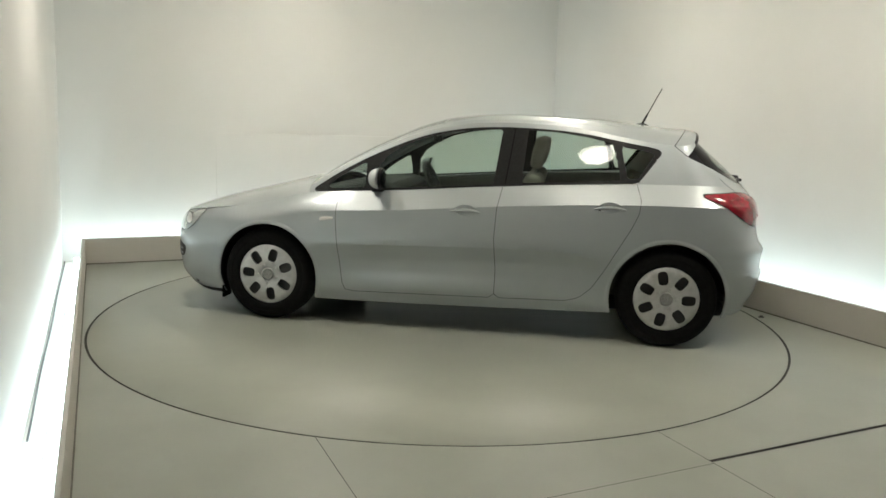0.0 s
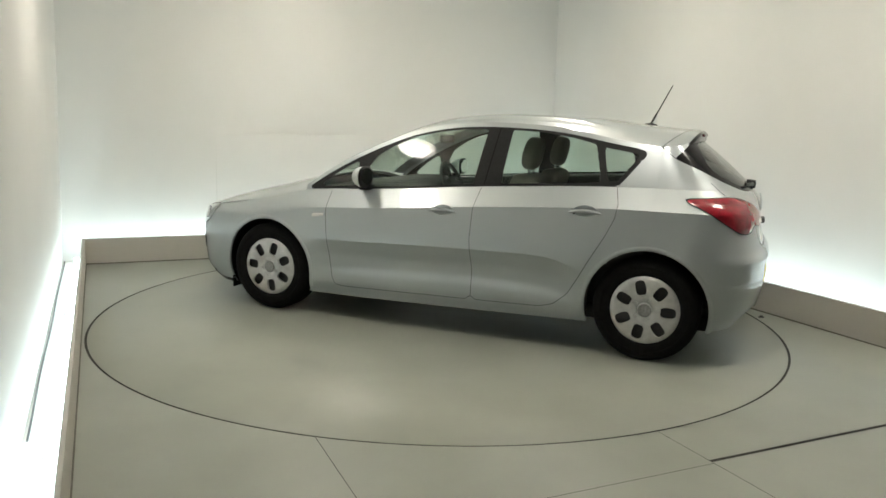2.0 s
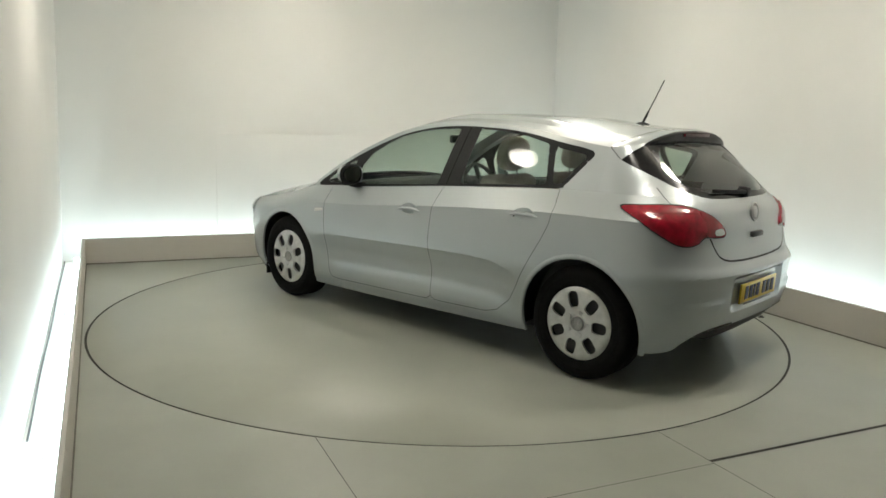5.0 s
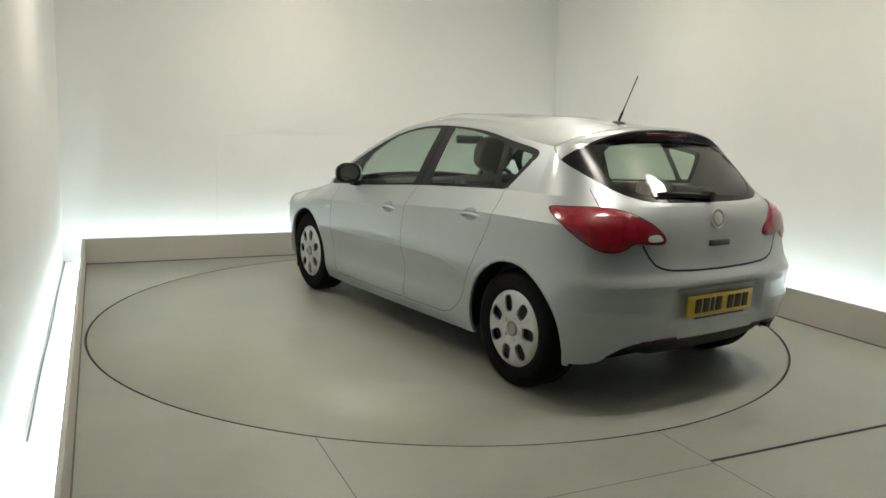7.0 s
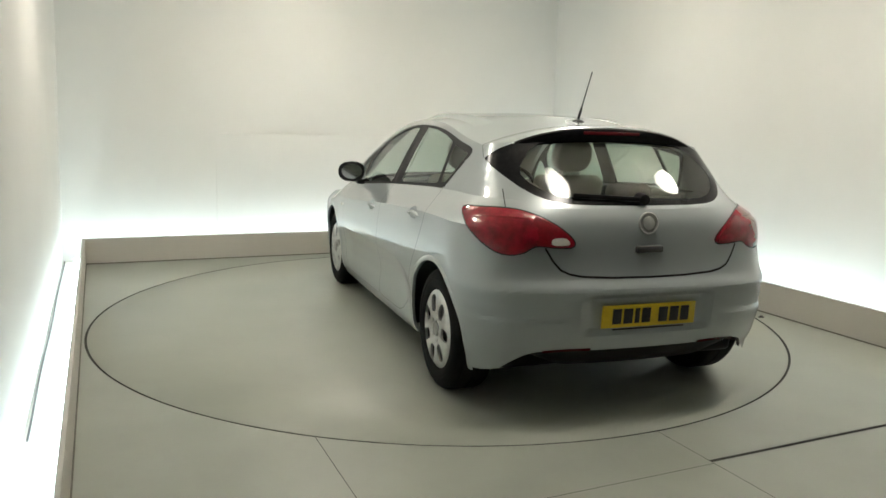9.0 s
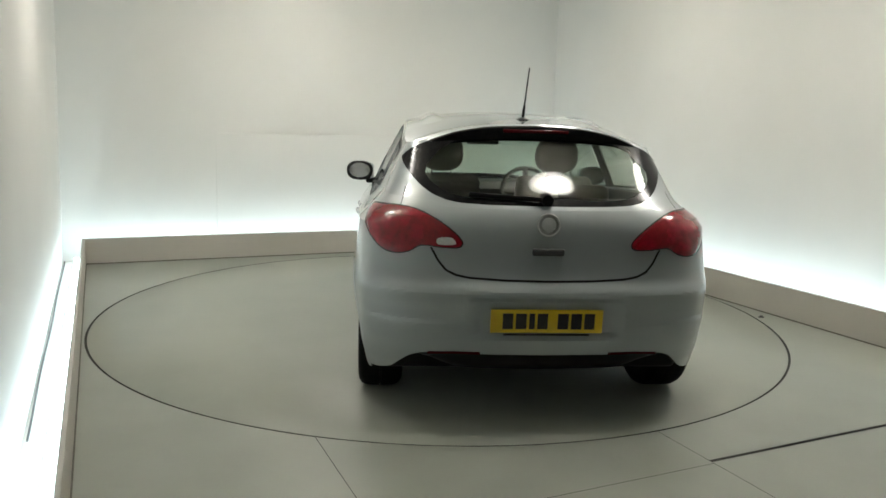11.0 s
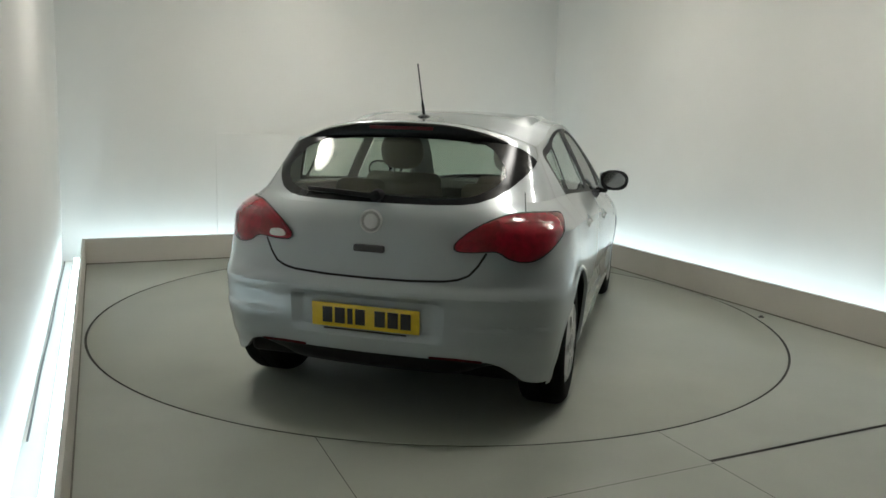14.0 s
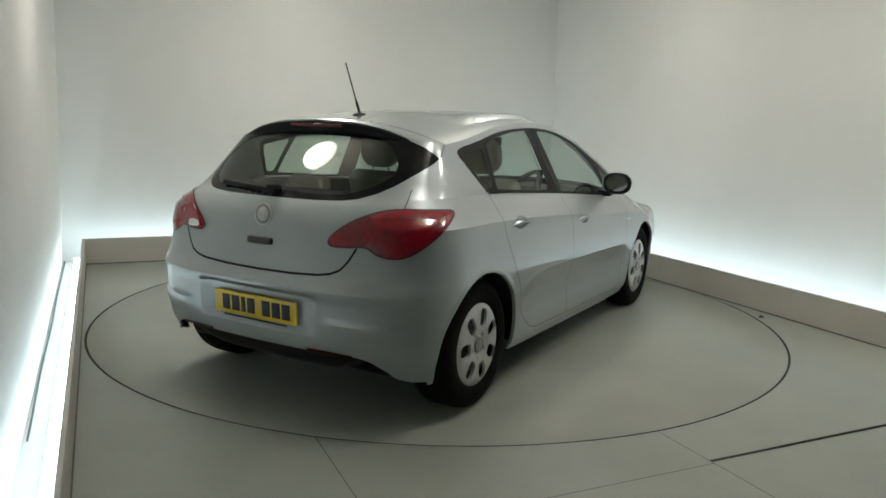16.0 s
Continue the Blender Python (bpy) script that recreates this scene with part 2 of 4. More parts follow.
def build_boards():
    h, t = 0.24, 0.022
    for name, a in (("kerb_board_left", (U_LEFT - t, U_LEFT, V_NEAR, V_BACK + t)),
                    ("kerb_board_back", (U_LEFT, U_RIGHT, V_BACK, V_BACK + t)),
                    ("kerb_board_right", (U_RIGHT, U_RIGHT + t, V_NEAR, V_BACK + t))):
        bm = bmesh.new()
        slab_uv(bm, *a, -0.02, h)
        bmesh.ops.bevel(bm, geom=list(bm.edges), offset=0.003, segments=1, affect="EDGES")
        setting(name, bm, BOARD, "low beige upright board edging the studio floor", "kerb board")
    # dark strip standing in for the contact shade along the foot of each board
    for name, a in (("foot_shade_left", (U_LEFT, U_LEFT + 0.006, V_NEAR, V_BACK - 0.006)), ("foot_shade_back", (U_LEFT, U_RIGHT, V_BACK - 0.007, V_BACK)),
                    ("foot_shade_right", (U_RIGHT - 0.006, U_RIGHT, V_NEAR, V_BACK - 0.006))):
        bm = bmesh.new()
        slab_uv(bm, a[0] + 0.0005, a[1] + 0.0005 if a[1] < 0 else a[1] - 0.0005, a[2], a[3] - 0.0005, 0.0005, 0.009)
        setting(name, bm, FOOT_SHADE, "thin dark strip standing in for the contact shade at the foot of the board", "sealant")
    # light strips lying in the gutters
    for a in ((U_LEFT - 0.10, U_LEFT - 0.05, -3.4, V_BACK + 0.1), (U_LEFT, U_RIGHT, V_BACK + 0.07, V_BACK + 0.12),
              (U_RIGHT + 0.10, U_RIGHT + 0.15, -2.6, V_BACK + 0.1)):
        holder = new("light_strip")
        tagged(holder, "long bright cool-white light strip in the gutter behind the board", "light strip", "gutter light strips")
        bm = bmesh.new()
        slab_uv(bm, *a, -0.02, 0.03)
        part("housing", bm, WHITE_METAL, holder, "", False)
        bm = bmesh.new()
        e = 0.004
        slab_uv(bm, a[0] + e, a[1] - e, a[2] + e, a[3] - e, 0.03, 0.05)
        part("tube", bm, STRIP_GLOW, holder, "glowing cool-white tube", False)


def build_ceiling_lights(places, glow):
    first = None
    for u, v in places:
        if first is None:
            first = new("pendant_light")
            bm = bmesh.new()
            lathe(bm, [(0.006, 0.06), (0.006, 0.40), (0.05, 0.405), (0.05, 0.418), (0.001, 0.42)], 16, "Z")
            part("drop_rod", bm, STEEL, first)
            bm = bmesh.new()
            lathe(bm, [(0.001, 0.085), (0.04, 0.085), (0.045, 0.05), (0.03, 0.05)], 20, "Z")
            part("lamp_holder", bm, STEEL, first)
            bm = bmesh.new()
            lathe(bm, [(max(0.001, LAMP_SIZE * math.cos(t)), LAMP_DEPTH * math.sin(t)) for t in np.linspace(-math.pi / 2, math.pi / 2, 13)], 24, "Z")
            part("diffuser", bm, glow, first, "glowing flat round diffuser")
            first.location = room(u, v, CEIL - 0.42)
            tagged(first, "warm-white flat round lamp hanging from the ceiling", "ceiling light", "pendant lights")
        else:
            copy_thing(first, Matrix.Translation(room(u, v, CEIL - 0.42)))


build_room()
build_floor()
turntable = build_turntable()
build_boards()
build_ceiling_lights(LAMPS, LAMP_GLOW)


def build_small_setting():
    bm = bmesh.new()
    slab_uv(bm, -1.20, 0.67, W_BACK - 0.007, W_BACK - 0.001, -0.02, 1.23)
    bmesh.ops.bevel(bm, geom=list(bm.edges), offset=0.002, segments=1, affect="EDGES")
    setting("wall_panel", bm, WALL, "flush low access panel in the studio wall", "wall panel")
    bolt = new("floor_bolt")
    tagged(bolt, "small dark bolt head in the studio floor", "bolt")
    bm = bmesh.new()
    lathe(bm, [(0.022, 0.0), (0.022, 0.004), (0.018, 0.006), (0.012, 0.006), (0.011, 0.014), (0.001, 0.014)], 12, "Z")
    part("bolt_head", bm, STEEL, bolt)
    bolt.location = room(2.274, -0.941, 0.0)
    # dark cable lying along the foot of the wall
    bm = bmesh.new()
    rows = []
    for k in range(60):
        v = lerp_v(2.88, -1.5, k / 59)
        u = W_LEFT + 0.018 + 0.003 * math.sin(v * 3.1)
        rows.append([room(u + 0.005 * math.cos(a), v, -0.013 + 0.005 * math.sin(a)) for a in np.linspace(0, 2 * math.pi, 9)[:-1]])
    grid_mesh(bm, rows, close=True)
    tagged(part("cable", bm, STEEL), "thin dark cable lying along the foot of the wall", "cable")


def lerp_v(a, b, t):
    return a + (b - a) * t


build_small_setting()


# ---- the car: x forward, y to its left, z up, from the middle between the axles ----
def lerp(a, b, t):
    return a + (b - a) * t


@functools.lru_cache(maxsize=None)
def slopes(pairs):
    """Slopes of a smooth curve through (x, y) pairs that never overshoots them."""
    d = [(b[1] - a[1]) / (b[0] - a[0]) for a, b in zip(pairs, pairs[1:])]
    m = [d[0]]
    for k in range(1, len(d)):
        h0, h1 = pairs[k][0] - pairs[k - 1][0], pairs[k + 1][0] - pairs[k][0]
        w0, w1 = 2 * h1 + h0, h1 + 2 * h0
        m.append(0.0 if d[k - 1] * d[k] <= 0 else (w0 + w1) / (w0 / d[k - 1] + w1 / d[k]))
    return m + [d[-1]]


def table(x, *pairs):
    if x <= pairs[0][0]:
        return float(pairs[0][1])
    if x >= pairs[-1][0]:
        return float(pairs[-1][1])
    m = slopes(pairs)
    k = bisect_at(x, pairs)
    (x0, y0), (x1, y1) = pairs[k], pairs[k + 1]
    h = x1 - x0
    t = (x - x0) / h
    return float((1 + 2 * t) * (1 - t) ** 2 * y0 + t * (1 - t) ** 2 * h * m[k] + t * t * (3 - 2 * t) * y1 + t * t * (t - 1) * h * m[k + 1])


def bisect_at(x, pairs):
    for k in range(len(pairs) - 1):
        if x < pairs[k + 1][0]:
            return k
    return len(pairs) - 2


AXLE, HUB_Y, HUB_Z, ARCH = 1.3425, 0.86, 0.32, 0.362
X_REAR, X_FRONT = -1.35, 1.50
CREASE = 0.125


def belt(x):
    return table(x, (-1.6, 1.045), (-1.1, 1.04), (-0.66, 1.02), (-0.19, 0.99), (0.456, 0.938), (1.0, 0.905), (1.5, 0.80), (1.9, 0.74), (2.2, 0.70))


def rail(x):
    """Height of the roof rail and the windscreen pillar."""
    return table(x, (-1.35, 1.285), (-1.2, 1.305), (-1.0, 1.338), (-0.83, 1.37), (-0.64, 1.393), (-0.46, 1.403), (-0.27, 1.407), (-0.08, 1.40), (0.1, 1.378),
                 (0.3, 1.332), (0.494, 1.258), (0.69, 1.166), (0.9, 1.045), (1.02, 0.962), (1.08, 0.92))


def ridge(x):
    """Height of the crease over the sill."""
    return table(x, (-0.98, 0.50), (-0.86, 0.56), (-0.7, 0.595), (-0.5, 0.60), (0.0, 0.592), (0.9, 0.565))


def side(x, z):
    """Half width of the body at its flank."""
    zb = belt(x)
    d = zb - z
    low = table(x, (-1.35, 0.985), (-1.0, 0.995), (-0.5, 1.0), (0.7, 1.0), (1.0, 0.998), (1.5, 0.975))
    top = 0.805 * table(x, (-1.35, 0.925), (-1.1, 0.950), (-0.5, 0.985), (0.3, 1.0), (1.0, 0.995), (1.5, 0.96))

    def flank(h):
        # the scallop over the sill runs from wheel to wheel
        e = h - ridge(x)
        dip = (0.0 if e > 0 else table(-e, (0.0, 0.0), (0.012, 0.0040), (0.05, 0.0125), (0.11, 0.021), (0.18, 0.019), (0.25, 0.006), (0.30, 0.0))) * table(x, (-1.0, 0.0), (-0.8, 1.0), (0.6, 1.0), (0.92, 0.0))
        return low * table(h, (0.15, 0.82), (0.20, 0.845), (0.26, 0.872), (0.34, 0.884), (0.45, 0.892), (0.58, 0.905), (0.62, 0.905), (0.75, 0.897), (0.86, 0.886), (1.0, 0.87)) - dip
    if d >= CREASE:
        return flank(z)
    if d >= 0:
        t = (CREASE - d) / CREASE
        return lerp(flank(zb - CREASE), top, t ** table(x, (0.80, 1.0), (1.45, 2.0)))
    return top - 0.42 * -d - 0.20 * d * d


REAR_X = ((0.28, -1.93), (0.36, -1.975), (0.45, -1.992), (0.585, -1.997), (0.60, -2.000), (0.635, -2.007), (0.66, -1.995), (0.69, -1.973), (0.75, -1.955), (0.94, -1.925), (1.0, -1.895),
          (1.04, -1.862), (1.10, -1.803), (1.16, -1.737), (1.22, -1.667), (1.28, -1.593), (1.346, -1.508), (1.42, -1.41))
FRONT_X = ((0.15, 2.08), (0.2, 2.17), (0.3, 2.235), (0.5, 2.245), (0.6, 2.22), (0.7, 2.16), (0.8, 2.02))


def rear_outline(z, n=140):
    """Half outline of the tail at one height, from its middle to the flank: points and lengths."""
    xr, ys = table(z, *REAR_X), side(X_REAR, z)
    e = 2 / table(z, (0.6, 3.7), (0.8, 3.6), (1.0, 3.1), (1.1, 2.7), (1.3, 2.6))
    a = np.linspace(math.pi / 2, 0, n)
    x = X_REAR - (X_REAR - xr) * np.sin(a) ** e
    y = ys * np.cos(a) ** e
    x[0], y[0], y[-1], x[-1] = xr, 0, ys, X_REAR
    return x, y, np.concatenate([[0], np.cumsum(np.hypot(np.diff(x), np.diff(y)))])


_outlines = {}


def tail(r, z):
    """Point of the tail at the length r from its middle line and the height z."""
    k = round(z, 4)
    if k not in _outlines:
        _outlines[k] = rear_outline(k)
    x, y, s = _outlines[k]
    if r > s[-1]:
        xx = X_REAR + (r - s[-1])
        return Vector((xx, side(xx, z), z))
    # shallow pocket for the number plate
    y = float(np.interp(r, s, y))
    dent = 0.022 * table(abs(y), (0.31, 1.0), (0.37, 0.0)) * table(z, (0.42, 0.0), (0.46, 1.0), (0.60, 1.0), (0.615, 0.0))
    ledge = 0.011 * table(abs(y), (0.40, 0.0), (0.50, 1.0)) * table(z, (0.40, 0.0), (0.475, 1.0), (0.49, 1.0), (0.51, 0.0))
    return Vector((float(np.interp(r, s, x)) + dent - ledge, y, z))


def tail_length(z):
    tail(0, z)
    return _outlines[round(z, 4)][2][-1]


def flank_point(x, z):
    return Vector((x, side(x, z), z))


def normal_of(fn, a, b, e=0.004):
    n = (fn(a + e, b) - fn(a - e, b)).cross(fn(a, b + e) - fn(a, b - e)).normalized()
    p = fn(a, b)
    return n if n.dot(Vector((p.x * (0.2 if abs(p.x) < 1.4 else 1.0), p.y, 0.3))) > 0 else -n


def inside(p, poly):
    hit, n = False, len(poly)
    for i in range(n):
        (x0, y0), (x1, y1) = poly[i], poly[(i + 1) % n]
        if (y0 > p[1]) != (y1 > p[1]) and p[0] < (x1 - x0) * (p[1] - y0) / (y1 - y0) + x0:
            hit = not hit
    return hit


def nearest(p, poly):
    best, where = 9.0, p
    for i in range(len(poly)):
        ax, ay = poly[i]
        bx, by = poly[(i + 1) % len(poly)]
        dx, dy = bx - ax, by - ay
        t = max(0.0, min(1.0, ((p[0] - ax) * dx + (p[1] - ay) * dy) / max(1e-12, dx * dx + dy * dy)))
        q = (ax + t * dx, ay + t * dy)
        d = math.hypot(q[0] - p[0], q[1] - p[1])
        if d < best:
            best, where = d, q
    return best, where


def rounded(poly, steps=6, sharp=()):
    """A smooth closed line through the corners given (Catmull-Rom)."""
    out, n = [], len(poly)
    for i in range(n):
        p0, p1, p2, p3 = (poly[(i + k) % n] for k in (-1, 0, 1, 2))
        if i in sharp:
            p0 = p1
        if (i + 1) % n in sharp:
            p3 = p2
        for s in range(steps):
            t = s / steps
            out.append(tuple(0.5 * (2 * p1[c] + (p2[c] - p0[c]) * t + (2 * p0[c] - 5 * p1[c] + 4 * p2[c] - p3[c]) * t * t
                                    + (3 * p1[c] - p0[c] - 3 * p2[c] + p3[c]) * t ** 3) for c in (0, 1)))
    return out


def circle(cx, cy, r, n=72):
    return [(cx + r * math.cos(2 * math.pi * k / n), cy + r * math.sin(2 * math.pi * k / n)) for k in range(n)]


def cut_sheet(cols, fn, zones, reach):
    """A sheet over a table of (a, b) places, split into zones by closed lines: each place near a line moves onto it.
    zones: (name, line), first match wins; gives a bmesh for each name, and for 'rest'."""
    na, nb = len(cols), len(cols[0])
    place = {}
    boxes = [(min(q[0] for q in z[1]) - reach, max(q[0] for q in z[1]) + reach, min(q[1] for q in z[1]) - reach, max(q[1] for q in z[1]) + reach) for z in zones]
    for i in range(na):
        for j in range(nb):
            p = cols[i][j]
            best, where = reach, p
            for (name, line), bb in zip(zones, boxes):
                if bb[0] < p[0] < bb[1] and bb[2] < p[1] < bb[3]:
                    d, q = nearest(p, line)
                    if d < best:
                        best, where = d, q
            place[i, j] = where
    sheets, made, pts = {}, {}, {}
    for i in range(na - 1):
        for j in range(nb - 1):
            q = [(i, j), (i + 1, j), (i + 1, j + 1), (i, j + 1)]
            c = (sum(place[k][0] for k in q) / 4, sum(place[k][1] for k in q) / 4)
            zone = "rest"
            for (name, line), bb in zip(zones, boxes):
                if bb[0] < c[0] < bb[1] and bb[2] < c[1] < bb[3] and inside(c, line):
                    zone = name
                    break
            if zone.startswith("hole"):
                continue
            bm = sheets.setdefault(zone, bmesh.new())
            vs = []
            for k in q:
                if (zone, k) not in made:
                    if k not in pts:
                        pts[k] = fn(*place[k])
                    made[zone, k] = bm.verts.new(pts[k])
                vs.append(made[zone, k])
            try:
                bm.faces.new(vs)
            except ValueError:
                pass
    for bm in sheets.values():
        bmesh.ops.dissolve_degenerate(bm, dist=0.0004, edges=list(bm.edges))
    return sheets


def flip(bm):
    """The same mesh on the car's other side."""
    other = bm.copy()
    for v in other.verts:
        v.co.y = -v.co.y
    bmesh.ops.reverse_faces(other, faces=list(other.faces))
    return other


def both(bm):
    """Joins a half with its mirror image."""
    other = flip(bm)
    me = bpy.data.meshes.new("half")
    other.to_mesh(me)
    bm.from_mesh(me)
    other.free()
    bpy.data.meshes.remove(me)
    bmesh.ops.remove_doubles(bm, verts=list(bm.verts), dist=0.0008)
    return bm


def sided(bm, sgn):
    if sgn > 0:
        return bm
    o = flip(bm)
    bm.free()
    return o


def patch(fn, line, lift=0.003, dome=0.0, rings=7):
    """A skin over a closed line on a surface, lifted off it and domed."""
    bm = bmesh.new()
    cx, cy = sum(p[0] for p in line) / len(line), sum(p[1] for p in line) / len(line)
    rows = []
    for k in range(rings + 1):
        f = k / rings
        f = 1.0 if k == rings else f
        row = []
        for a, b in line:
            a, b = lerp(cx, a, max(f, 0.02)), lerp(cy, b, max(f, 0.02))
            row.append(fn(a, b) + normal_of(fn, a, b) * (lift + dome * (1 - f ** 4)))
        rows.append(row)
    rows.append([fn(a, b) - normal_of(fn, a, b) * 0.004 for a, b in line])
    vs = grid_mesh(bm, rows, close=True)
    bm.faces.new(vs[0])
    return bm


def ribbon(fn, line, width, lift=0.0015, closed=False):
    """A narrow band along a line on a surface."""
    bm = bmesh.new()
    dense = []
    pairs = list(zip(line, line[1:] + line[:1])) if closed else list(zip(line, line[1:]))
    for (ax, ay), (bx, by) in pairs:
        n = max(1, int(math.hypot(bx - ax, by - ay) / 0.02))
        dense += [(lerp(ax, bx, k / n), lerp(ay, by, k / n)) for k in range(n)]
    if not closed:
        dense.append(line[-1])
    rows = []
    m = len(dense)
    for i, (a, b) in enumerate(dense):
        p, q = dense[(i - 1) % m if closed else max(0, i - 1)], dense[(i + 1) % m if closed else min(m - 1, i + 1)]
        tx, ty = q[0] - p[0], q[1] - p[1]
        ln = max(1e-9, math.hypot(tx, ty))
        ox, oy = -ty / ln * width / 2, tx / ln * width / 2
        rows.append([fn(a + ox * s, b + oy * s) + normal_of(fn, a, b) * lift for s in (-1, 1)])
    if closed:
        rows.append(rows[0])
    grid_mesh(bm, rows)
    return bm


# window and seam lines on the flank, as (x, z)
def upper(x, drop):
    return rail(x) - drop


DAYLIGHT = ([(x, upper(x, 0.030)) for x in (1.00, 0.9, 0.8, 0.69, 0.58, 0.494, 0.4, 0.3, 0.2, 0.1, 0.0, -0.08, -0.18, -0.27, -0.37, -0.46, -0.55, -0.64, -0.74, -0.83, -0.92, -1.0, -1.1, -1.2)]
            + [(-1.25, 1.262), (-1.272, 1.243), (-1.262, 1.222), (-1.15, 1.075), (-1.125, 1.05), (-1.09, 1.043)] + [(x, belt(x) + 0.002) for x in (-0.9, -0.66, -0.4, -0.19, 0.1, 0.456, 0.8)] + [(0.97, 0.908), (1.02, 0.912), (1.022, 0.925)])
GLASS_FRONT = [(0.60, 0.955), (0.59, 1.08), (0.53, 1.165), (0.40, 1.245), (0.28, 1.295), (0.1, 1.335), (-0.05, 1.352), (-0.215, 1.36), (-0.235, 1.352), (-0.20, 1.012), (-0.185, 1.0), (0.1, 0.98), (0.4, 0.957), (0.58, 0.943)]
GLASS_CORNER = [(0.925, 0.950), (0.86, 1.005), (0.78, 1.058), (0.70, 1.105), (0.675, 1.105), (0.668, 1.03), (0.668, 0.962), (0.68, 0.950), (0.80, 0.938), (0.90, 0.932)]
GLASS_REAR = [(-0.385, 1.03), (-0.405, 1.35), (-0.42, 1.36), (-0.6, 1.352), (-0.8, 1.325), (-0.945, 1.292), (-0.96, 1.278), (-1.015, 1.072), (-1.005, 1.06), (-0.8, 1.045), (-0.5, 1.027), (-0.40, 1.02)]
GLASS_QUARTER = [(-1.055, 1.085), (-1.015, 1.255), (-1.03, 1.268), (-1.12, 1.255), (-1.215, 1.238), (-1.225, 1.225), (-1.13, 1.088), (-1.115, 1.072), (-1.07, 1.07)]
DOOR_FRONT = [(0.84, 0.90), (0.845, 0.75), (0.83, 0.55), (0.80, 0.30), (0.78, 0.255), (0.72, 0.245), (-0.20, 0.262), (-0.238, 0.29), (-0.24, 0.45), (-0.225, 0.66), (-0.235, 0.85), (-0.262, 0.990)]
DOOR_REAR = [(-0.262, 0.990), (-0.235, 0.85), (-0.225, 0.66), (-0.24, 0.45), (-0.238, 0.29), (-0.27, 0.264), (-0.70, 0.275), (-0.79, 0.30), (-0.87, 0.37), (-0.93, 0.47), (-1.0, 0.60), (-1.09, 0.76), (-1.135, 0.86), (-1.145, 0.94), (-1.12, 1.037)]


def arch_cut(pts, cx, rad, reach):
    """A sheet over a table of points, cut along a wheel arch."""
    bm = bmesh.new()
    vs, made = {}, {}
    for i, row in enumerate(pts):
        for j, (x, y, z) in enumerate(row):
            d = math.hypot(x - cx, z - HUB_Z)
            if y > 0.6 and abs(d - rad) < reach:
                x, z = cx + (x - cx) * rad / d, HUB_Z + (z - HUB_Z) * rad / d
            vs[i, j] = (x, y, z)
    for i in range(len(pts) - 1):
        for j in range(len(pts[0]) - 1):
            q = [(i, j), (i + 1, j), (i + 1, j + 1), (i, j + 1)]
            c = [sum(vs[k][n] for k in q) / 4 for n in range(3)]
            if c[1] > 0.6 and math.hypot(c[0] - cx, c[2] - HUB_Z) < rad - 0.001:
                continue
            for k in q:
                if k not in made:
                    made[k] = bm.verts.new(vs[k])
            bm.faces.new([made[k] for k in q])
    return bm


def tail_top(f):
    return table(f, (0, 1.008), (0.42, 1.012), (0.52, 1.034), (0.65, 1.0425), (1.0, 1.0425))


HANDLES = ((-0.03, 0.835), (-0.955, 0.892))


def handle_cup(x, z):
    """Outline of the hollow behind a door handle."""
    return [(x + 0.070 * math.cos(t), z + 0.034 * math.sin(t)) for t in np.linspace(0, 2 * math.pi, 25)[:-1]]


